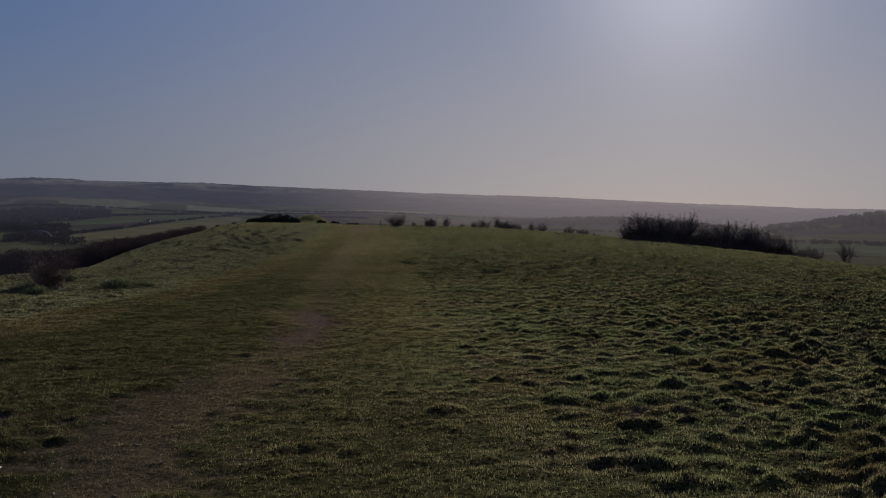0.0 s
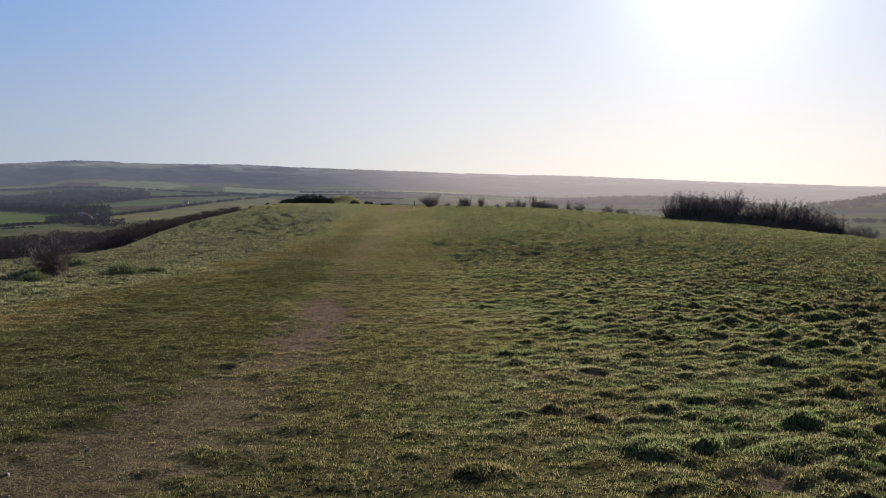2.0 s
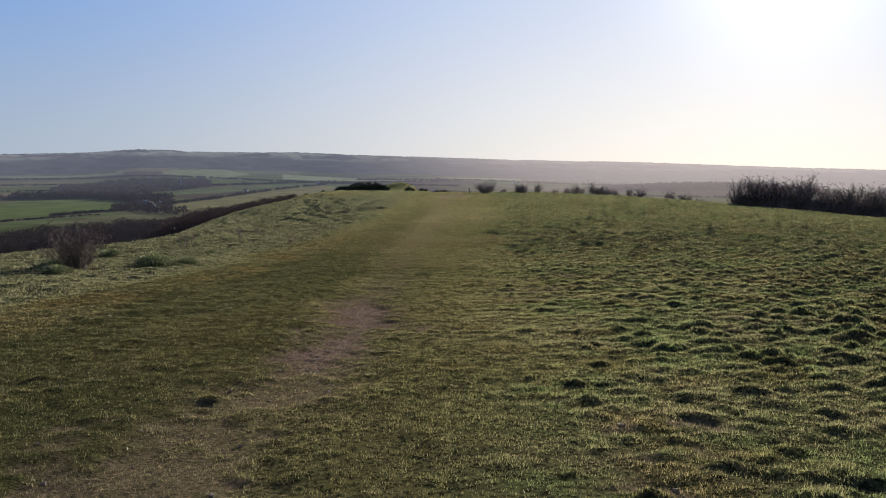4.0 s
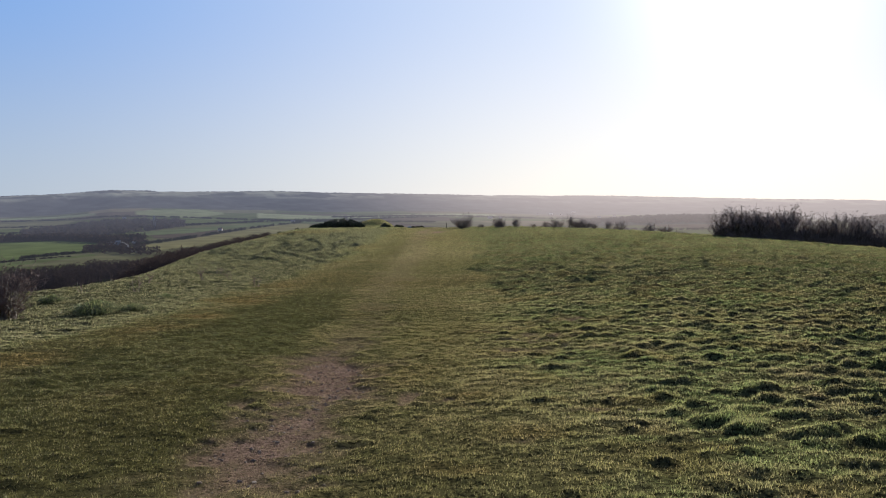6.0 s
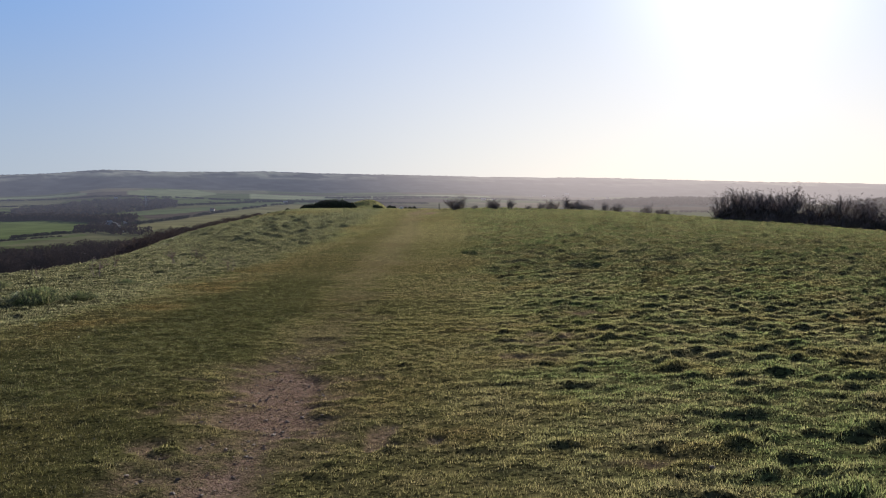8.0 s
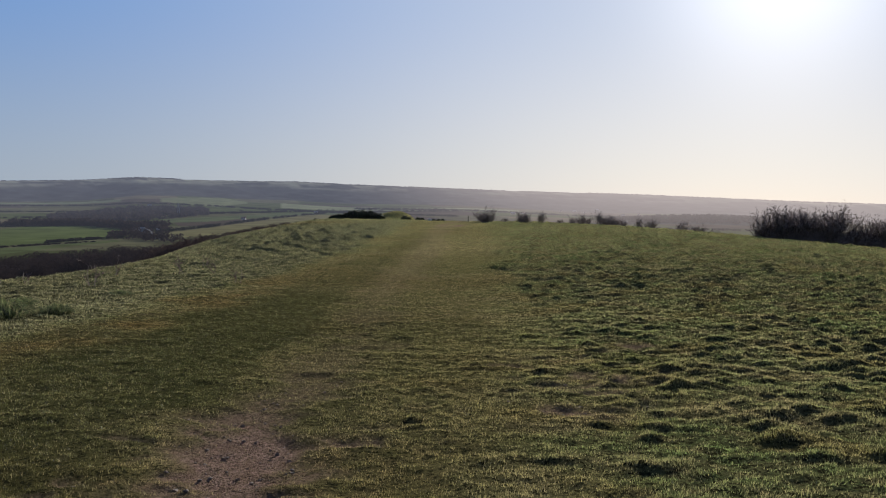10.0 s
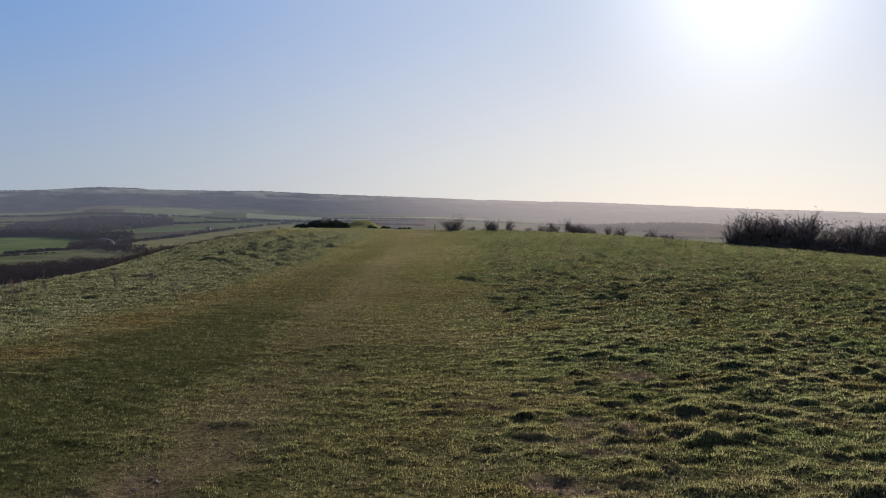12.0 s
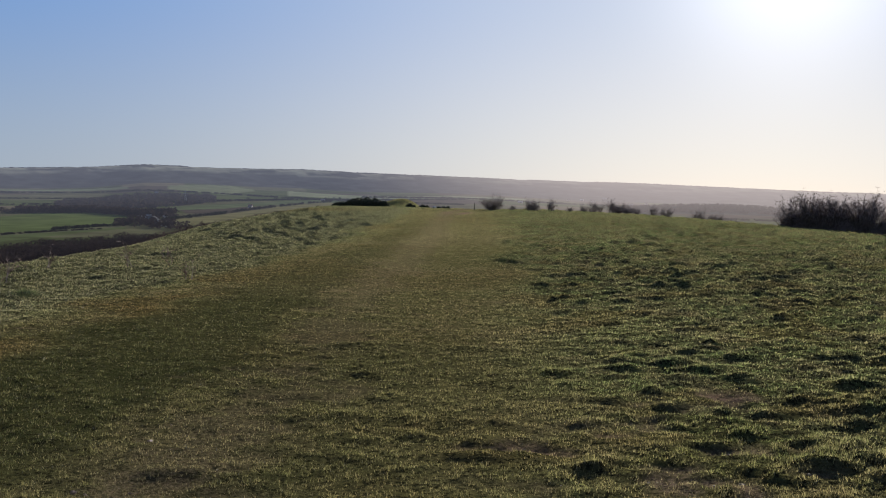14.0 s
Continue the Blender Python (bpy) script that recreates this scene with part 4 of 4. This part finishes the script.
# ---- thorn bushes along the brow ----
low_thorn = bare_shrub("thorn_bush", rng, 1.7, 1.9, 18, 6, 6, 0.03, (BARK, TWIG), "small leafless thorn bush on the brow", "bush", False, 0.17)
round_thorn = bare_shrub("thorn_bush", rng, 2.15, 3.2, 30, 6, 6, 0.034, (BARK, TWIG), "dense round leafless thorn bush on the brow", "bush", False, 0.17)
crooked_thorn = bare_shrub("thorn_bush", rng, 1.7, 2.3, 10, 6, 6, 0.03, (BARK, TWIG), "wind-bent crooked thorn bush on the brow", "bush", False, 0.17)
BROW = "thorn bushes along the brow"
stand(tagged(round_thorn, group=BROW), -6.8, 124)
stand(tagged(low_thorn, group=BROW), -1.95, 124, 0, 0.95)
stand(tagged(crooked_thorn, group=BROW), 0.46, 124, 40)
for kind, bx, turn, size, tall in ((low_thorn, -4.3, 80, 0.45, 1.0), (low_thorn, -1.6, 200, 0.85, 1.0), (crooked_thorn, 2.86, 120, 0.55, 0.8), (low_thorn, 4.6, 10, 0.6, 1.0), (low_thorn, 5.7, 60, 0.75, 1.15), (crooked_thorn, 6.5, 150, 0.75, 1.0), (crooked_thorn, 8.0, 250, 0.95, 1.3), (round_thorn, 8.9, 30, 0.7, 1.05), (round_thorn, 9.9, 170, 0.62, 1.0), (low_thorn, 11.15, 300, 0.55, 1.0), (crooked_thorn, 13.0, 20, 0.8, 1.2), (low_thorn, 14.5, 110, 0.9, 1.0), (low_thorn, 18.6, 190, 0.9, 1.1), (round_thorn, 20.8, 260, 0.68, 0.95), (crooked_thorn, 22.9, 330, 0.7, 1.0)):
    again(kind, bx, 124 + rng.uniform(-1.5, 1.0), turn, size, tall, group=BROW)

# ---- the copse on the shoulder of the hill ----
COPSE = "thorn trees in the copse"
tree_a = bare_shrub("thorn_tree", rng, 3.05, 3.2, 19, 5, 5, 0.038, (BARK, TWIG), "dark leafless thorn tree in a dense copse", "tree", rise=0.25)
tree_b = bare_shrub("thorn_tree", rng, 2.95, 3.4, 17, 5, 5, 0.045, (BARK, TWIG), "dark leafless thorn tree in a dense copse", "tree", True, rise=0.25)
tree_c = bare_shrub("thorn_tree", rng, 2.8, 3.0, 19, 5, 5, 0.036, (BARK, TWIG), "dark leafless thorn tree in a dense copse", "tree", rise=0.25)
for k, (kind, tx) in enumerate(((tree_c, 20.3), (tree_a, 21.3), (tree_b, 24.4))):
    stand(tagged(kind, group=COPSE), tx, 93.4, 0, (0.6, 0.95, 0.95)[k])
for kind, tx, ty, turn, size, tall in ((tree_b, 22.2, 93, 60, 0.9, 1.05), (tree_a, 23.3, 93.5, 120, 0.9, 1.0), (tree_c, 23.0, 95, 33, 1.0, 0.95), (tree_c, 25.2, 94, 10, 1.05, 1.0), (tree_a, 26.1, 93, 200, 1.0, 1.02), (tree_b, 27.3, 93.2, 270, 1.0, 1.1), (tree_c, 27.6, 95, 190, 1.1, 1.0), (tree_a, 28.5, 93, 310, 1.0, 1.0), (tree_c, 29.8, 93.5, 140, 1.0, 0.9), (tree_b, 31.2, 92.6, 160, 0.95, 1.0), (tree_a, 32.2, 92.5, 20, 1.05, 1.0), (tree_c, 33.2, 92.8, 250, 1.05, 0.95), (tree_b, 33.9, 92.4, 75, 0.95, 1.05), (tree_a, 35.1, 92, 165, 1.05, 1.0), (tree_c, 36.2, 92.2, 290, 0.95, 0.95), (tree_b, 37.4, 92, 15, 0.8, 0.95), (tree_c, 38.1, 91.6, 100, 0.75, 0.9), (tree_c, 24.1, 95.6, 222, 1.1, 0.95), (tree_c, 26.4, 95.5, 91, 1.1, 0.95), (tree_c, 30.6, 95.1, 280, 1.1, 0.9), (tree_c, 34.6, 94.2, 47, 1.1, 0.95)):
    again(kind, tx, ty, turn, size, tall, group=COPSE)
for kind, tx, ty, turn, size in ((tree_c, 39.3, 91.4, 200, 0.62), (tree_c, 40.6, 91.6, 30, 0.8), (tree_b, 40.3, 83.9, 90, 0.74)):
    again(kind, tx, ty, turn, size, 1.0, "dark leafless thorn tree standing apart from the copse", COPSE)

bramble = stand(leafy_mass("bramble_thicket", rng, 3.0, 1.5, 2.2, 330, TWIG, "dark tangled bramble thicket under the copse"), 21.8, 94.0)
tagged(bramble, group="brambles under the copse")
for k in range(9):
    again(bramble, 23.4 + 1.75 * k, 93.9 - 0.16 * k, 70 * k, rng.uniform(0.9, 1.15), group="brambles under the copse")

# ---- the far end of the hill: gorse, post, stone ----
for az, r, wide, high in ((-12.55, 207, 4.5, 1.3), (-11.6, 206, 6.0, 2.3), (-10.6, 205, 5.0, 2.5), (-11.1, 209, 5.5, 2.6), (-9.95, 204, 2.6, 1.5)):
    stand(leafy_mass("gorse_thicket", rng, wide, high, wide * 0.6, int(90 * wide), GORSE, "dark evergreen gorse thicket on the far spur"), *polar(az, r))
small_gorse = stand(leafy_mass("gorse_bush", rng, 1.3, 0.9, 1.1, 110, GORSE, "small dark gorse bush on the far spur"), *polar(-8.3, 190))
for az, r, size in ((-8.0, 176, 0.6), (-7.4, 160, 0.7), (-7.15, 162, 0.6), (-6.35, 137, 0.38), (-6.05, 137, 0.42), (-5.8, 137, 0.38), (-13.9, 190, 0.8), (-15.0, 175, 0.7), (-15.3, 178, 0.6), (-15.9, 172, 0.5)):
    again(small_gorse, *polar(az, r), rng.uniform(0, 360), size, group="gorse bushes on the far spur")


def marker_post(x, y):
    post = new("marker_post")
    bm = bmesh.new()
    bmesh.ops.create_cone(bm, cap_ends=True, segments=10, radius1=0.06, radius2=0.055, depth=0.95, matrix=Matrix.Translation((0, 0, 0.32)))
    part("shaft", bm, POSTWOOD, post)
    bm = bmesh.new()
    bmesh.ops.create_cone(bm, cap_ends=True, segments=10, radius1=0.066, radius2=0.025, depth=0.06, matrix=Matrix.Translation((0, 0, 0.825)))
    part("cap", bm, POSTWOOD, post)
    post.matrix_basis = pose(x, y, land(x, y), 1.5, -1, 20)
    return tagged(post, "weathered wooden marker post beside the path", "post")


def stone(x, y, size):
    bm = bmesh.new()
    bmesh.ops.create_icosphere(bm, subdivisions=3, radius=size)
    for v in bm.verts:
        v.co *= 1 + 0.35 * noise.noise(v.co * (1.6 / size) + Vector((x, y, 0)))
        v.co.z *= 0.6
    me = bpy.data.meshes.new("stone")
    bm.to_mesh(me)
    bm.free()
    me.materials.append(STONE)
    ob = new("stone", me)
    ob.matrix_basis = pose(x, y, land(x, y) + size * 0.25, 0, 0, 40)
    return tagged(ob, "pale chalk boulder lying in the grass", "stone")


marker_post(-9.1, 123.5)
stone(*polar(-6.6, 137), 0.3)


def build_clods(rng):
    """Crumbs of earth and small stones on the bare path."""
    ball = bmesh.new()
    bmesh.ops.create_icosphere(ball, subdivisions=1, radius=1)
    shape = np.array([v.co[:] for v in ball.verts])
    tri = np.array([[v.index for v in f.verts] for f in ball.faces])
    ball.free()
    x, y = rng.uniform(-5, 1, 60000), rng.uniform(4, 24, 60000)
    keep = rng.random(60000) < zones(x, y)[0] ** 2 * 0.28
    x, y = x[keep], y[keep]
    z = H(x, y) + turf(x, y)
    size = 0.004 + 0.018 * rng.random(len(x)) ** 5
    lump = shape[None] * rng.uniform(0.6, 1.2, (len(x), len(shape), 1)) * size[:, None, None] * np.array((1.2, 1, 0.7))
    verts = lump + np.stack([x, y, z + size * 0.3], -1)[:, None]
    faces = tri[None] + (np.arange(len(x)) * len(shape))[:, None, None]
    ob = new("earth_clods", quick_mesh("earth_clods", verts.reshape(-1, 3), faces.reshape(-1, 3), CLOD))
    return tagged(ob, "small crumbs of earth on the bare path", "clods", kind="stuff")


build_clods(npr)


# ---- the valley: woods, hedges, houses ----
def scatter(count, az_a, az_b, near, far, tall, wide):
    """Random spots between two ranges over an arc; near and far as (azimuths, ranges)."""
    az = npr.uniform(az_a, az_b, count)
    n, f = np.interp(az, *near), np.interp(az, *far)
    r = n + (f - n) * npr.random(count)
    size = npr.uniform(0.7, 1.15, count)
    return np.stack([np.sin(np.radians(az)) * r, np.cos(np.radians(az)) * r, tall * size, wide * size], -1)


foot_near, foot_far = ((-40, -34, -30, -26, -22, -17), (640, 655, 720, 800, 930, 1150)), ((-40, -34, -31, -29, -26.3, -24.3, -22.6, -21, -18, -16), (780, 800, 875, 900, 980, 935, 1075, 1185, 1330, 1400))
woodland("foot_woodland", npr, scatter(1150, -40, -16, foot_near, foot_far, 12, 19), FARWOOD, "dense brown leafless woodland below the hill", "woodland", 130, 0.036, 0.8)
bank = scatter(560, -25.2, -15.9, ((-25.2, -15.9), (258, 250)), ((-25.2, -15.9), (312, 300)), 1.0, 1.0)
tall = np.interp(np.degrees(np.arctan2(bank[:, 0], bank[:, 1])), (-25.2, -23.4, -22.2, -21.0, -20.0, -19.1, -17.7, -16.9, -16.2), (18.0, 16.8, 14.6, 12.4, 10.0, 8.0, 5.6, 3.8, 2.4))
bank[:, 3] = np.clip(tall * 0.7, 2.8, 7.5) * bank[:, 3]
bank[:, 2] = tall * npr.uniform(0.7, 1.08, len(bank))
woodland("bank_scrub", npr, bank, BANKWOOD, "dark leafless scrub on the steep bank below the spur", "scrub", 220, 0.042, 0.6)
woodland("field_woodland", npr, np.concatenate([
    scatter(60, -36, -30, ((-36, -30), (1850, 1860)), ((-36, -30), (1930, 1950)), 9, 16),
    scatter(260, -33, -24, ((-33, -29, -26.4, -24), (1865, 1850, 1700, 1620)), ((-33, -29, -26.4, -24), (1960, 1960, 1800, 1800)), 11, 21)]), FARWOOD, "leafless woodland behind the green field")
woodland("haze_paled_trees", npr, scatter(480, -31, -21.5, ((-31, -26, -21.5), (2000, 1990, 2350)), ((-31, -26, -21.5), (2450, 2800, 2700)), 8, 20), PALEWOOD, "thin leafless woodland across the valley floor, greyed by painted haze")
woodland("copse_by_road", npr, scatter(80, -27.5, -23.2, ((-27.5, -23.2), (1390, 1250)), ((-27.5, -26.2, -25, -23.2), (1440, 1650, 1560, 1385)), 9, 13), FARWOOD, "dark leafless trees round the road")
woodland("valley_hedges", npr, np.concatenate([
    scatter(90, -31.2, -26.6, ((-31.2, -26.6), (1285, 1420)), ((-31.2, -26.6), (1300, 1436)), 3.7, 7.7),
    scatter(60, -34.5, -28.2, ((-34.5, -28.2), (1180, 1300)), ((-34.5, -28.2), (1190, 1310)), 1.9, 6.6),
    scatter(170, -24.8, -14, ((-24.8, -21, -19, -14), (1545, 1805, 2020, 2600)), ((-24.8, -21, -19, -14), (1580, 1840, 2060, 2650)), 5.0, 9.9),
    scatter(330, -24.5, -5, ((-24.5, -15, -5), (2290, 2720, 2900)), ((-24.5, -15, -5), (2310, 2750, 2930)), 4.0, 13.2),
    scatter(14, -24.5, -10, ((-24.5, -15, -5), (2270, 2700, 2880)), ((-24.5, -15, -5), (2330, 2780, 2960)), 10.0, 15.0),
    scatter(420, -36, -5, ((-36, -24, -5), (3200, 2950, 2500)), ((-36, -24, -5), (3230, 2970, 2530)), 3.6, 13.2),
    scatter(330, -12, 8, ((-12, 8), (3020, 2900)), ((-12, 8), (3060, 2930)), 4.5, 14.0),
    scatter(220, -8, 16, ((-8, 16), (2150, 2000)), ((-8, 16), (2170, 2020)), 4.0, 11.0),
    scatter(160, -36, -23, ((-36, -23), (2760, 2600)), ((-36, -23), (2775, 2612)), 2.6, 11.0),
    scatter(120, -36, -27, ((-36, -27), (2350, 2300)), ((-36, -27), (2362, 2312)), 3.0, 10.0),
    scatter(160, 14, 34, ((14, 34), (1650, 1480)), ((14, 34), (1690, 1530)), 5.6, 12.1)]), FARHEDGE, "leafless field hedges and hedgerow trees across the valley", "hedges")
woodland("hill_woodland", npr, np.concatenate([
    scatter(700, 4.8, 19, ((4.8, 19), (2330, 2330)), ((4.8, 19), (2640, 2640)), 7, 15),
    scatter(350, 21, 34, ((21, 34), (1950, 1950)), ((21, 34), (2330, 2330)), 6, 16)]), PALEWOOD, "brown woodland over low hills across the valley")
crest = scatter(1700, -50, 40, ((-50, 40), (4195, 4195)), ((-50, 40), (4270, 4270)), 4.6, 18)
crest = crest[cloud(crest[:, 0], crest[:, 1] * 0.05, 330, 301, 3) > 0.44]
woodland("ridge_woodland", npr, crest, FARWOOD, "broken line of trees along the distant ridge")

for az, r, turn, long, wide, high, roofed, label in ((-25.75, 1640, 10, 22, 9, 5, PALEROOF, "long pale farm building beside the valley road"), (-24.6, 1655, 60, 9, 7, 6, TILEROOF, "white house among trees beside the valley road"), (-25.2, 2840, 20, 18, 10, 6, PALEROOF, "pale farm building at the foot of the ridge"), (-19.3, 2130, -20, 12, 8, 6, TILEROOF, "white house beside a hedge in the fields"), (4.3, 3640, 15, 26, 14, 8, PALEROOF, "pale shed glinting in the hazy valley"), (6.0, 3080, 30, 20, 12, 7, PALEROOF, "pale shed glinting in the hazy valley"), (2.8, 3500, -10, 22, 10, 7, RENDERWALL, "white house in the hazy village"), (1.9, 3480, 20, 16, 10, 7, TILEROOF, "white house in the hazy village"), (3.5, 3450, 40, 16, 10, 7, TILEROOF, "white house in the hazy village"), (-1.3, 2850, -15, 24, 10, 7, RENDERWALL, "white house in the hazy village"), (-0.6, 2900, 35, 16, 10, 7, TILEROOF, "white house in the hazy village"), (7.0, 3300, 5, 18, 10, 7, TILEROOF, "white house in the hazy village"), (-14.6, 2660, 5, 20, 10, 6, PALEROOF, "pale farm building in the fields"), (-31.2, 3120, 0, 24, 10, 6, TILEROOF, "white farmhouse in the far fields")):
    hx, hy = polar(az, r)
    trim = 0.62 if r > 2500 else 0.85
    far_house(hx, hy, turn - az, long * trim, wide * trim, high * trim, roofed, label)
pylon(*polar(-23.4, 2250), 34)


def build_road():
    """A pale lane on a low bank that runs down between the woods."""
    verts, faces = [], []
    steps = 24
    for k in range(steps + 1):
        f = k / steps
        x, y = polar(-26.2 + 1.9 * f + 0.25 * math.sin(f * 5), 1720 - 360 * f)
        z = float(H(x, y)) + 5.5 * math.sin(math.pi * min(1, f * 1.15)) ** 0.5 * (1 if f < 0.87 else 0.3) + 0.6
        for o, dz in ((-9, -7), (-2.6, 0), (2.6, 0), (9, -7)):
            verts.append((x + o, y, z + dz))
    for k in range(steps):
        for s in range(3):
            a = k * 4 + s
            faces.append((a, a + 1, a + 5, a + 4))
    ob = new("road", quick_mesh("road", verts, faces, ROADGREY))
    return tagged(ob, "pale grey lane on a low bank in the valley", "road", kind="structure")


build_road()
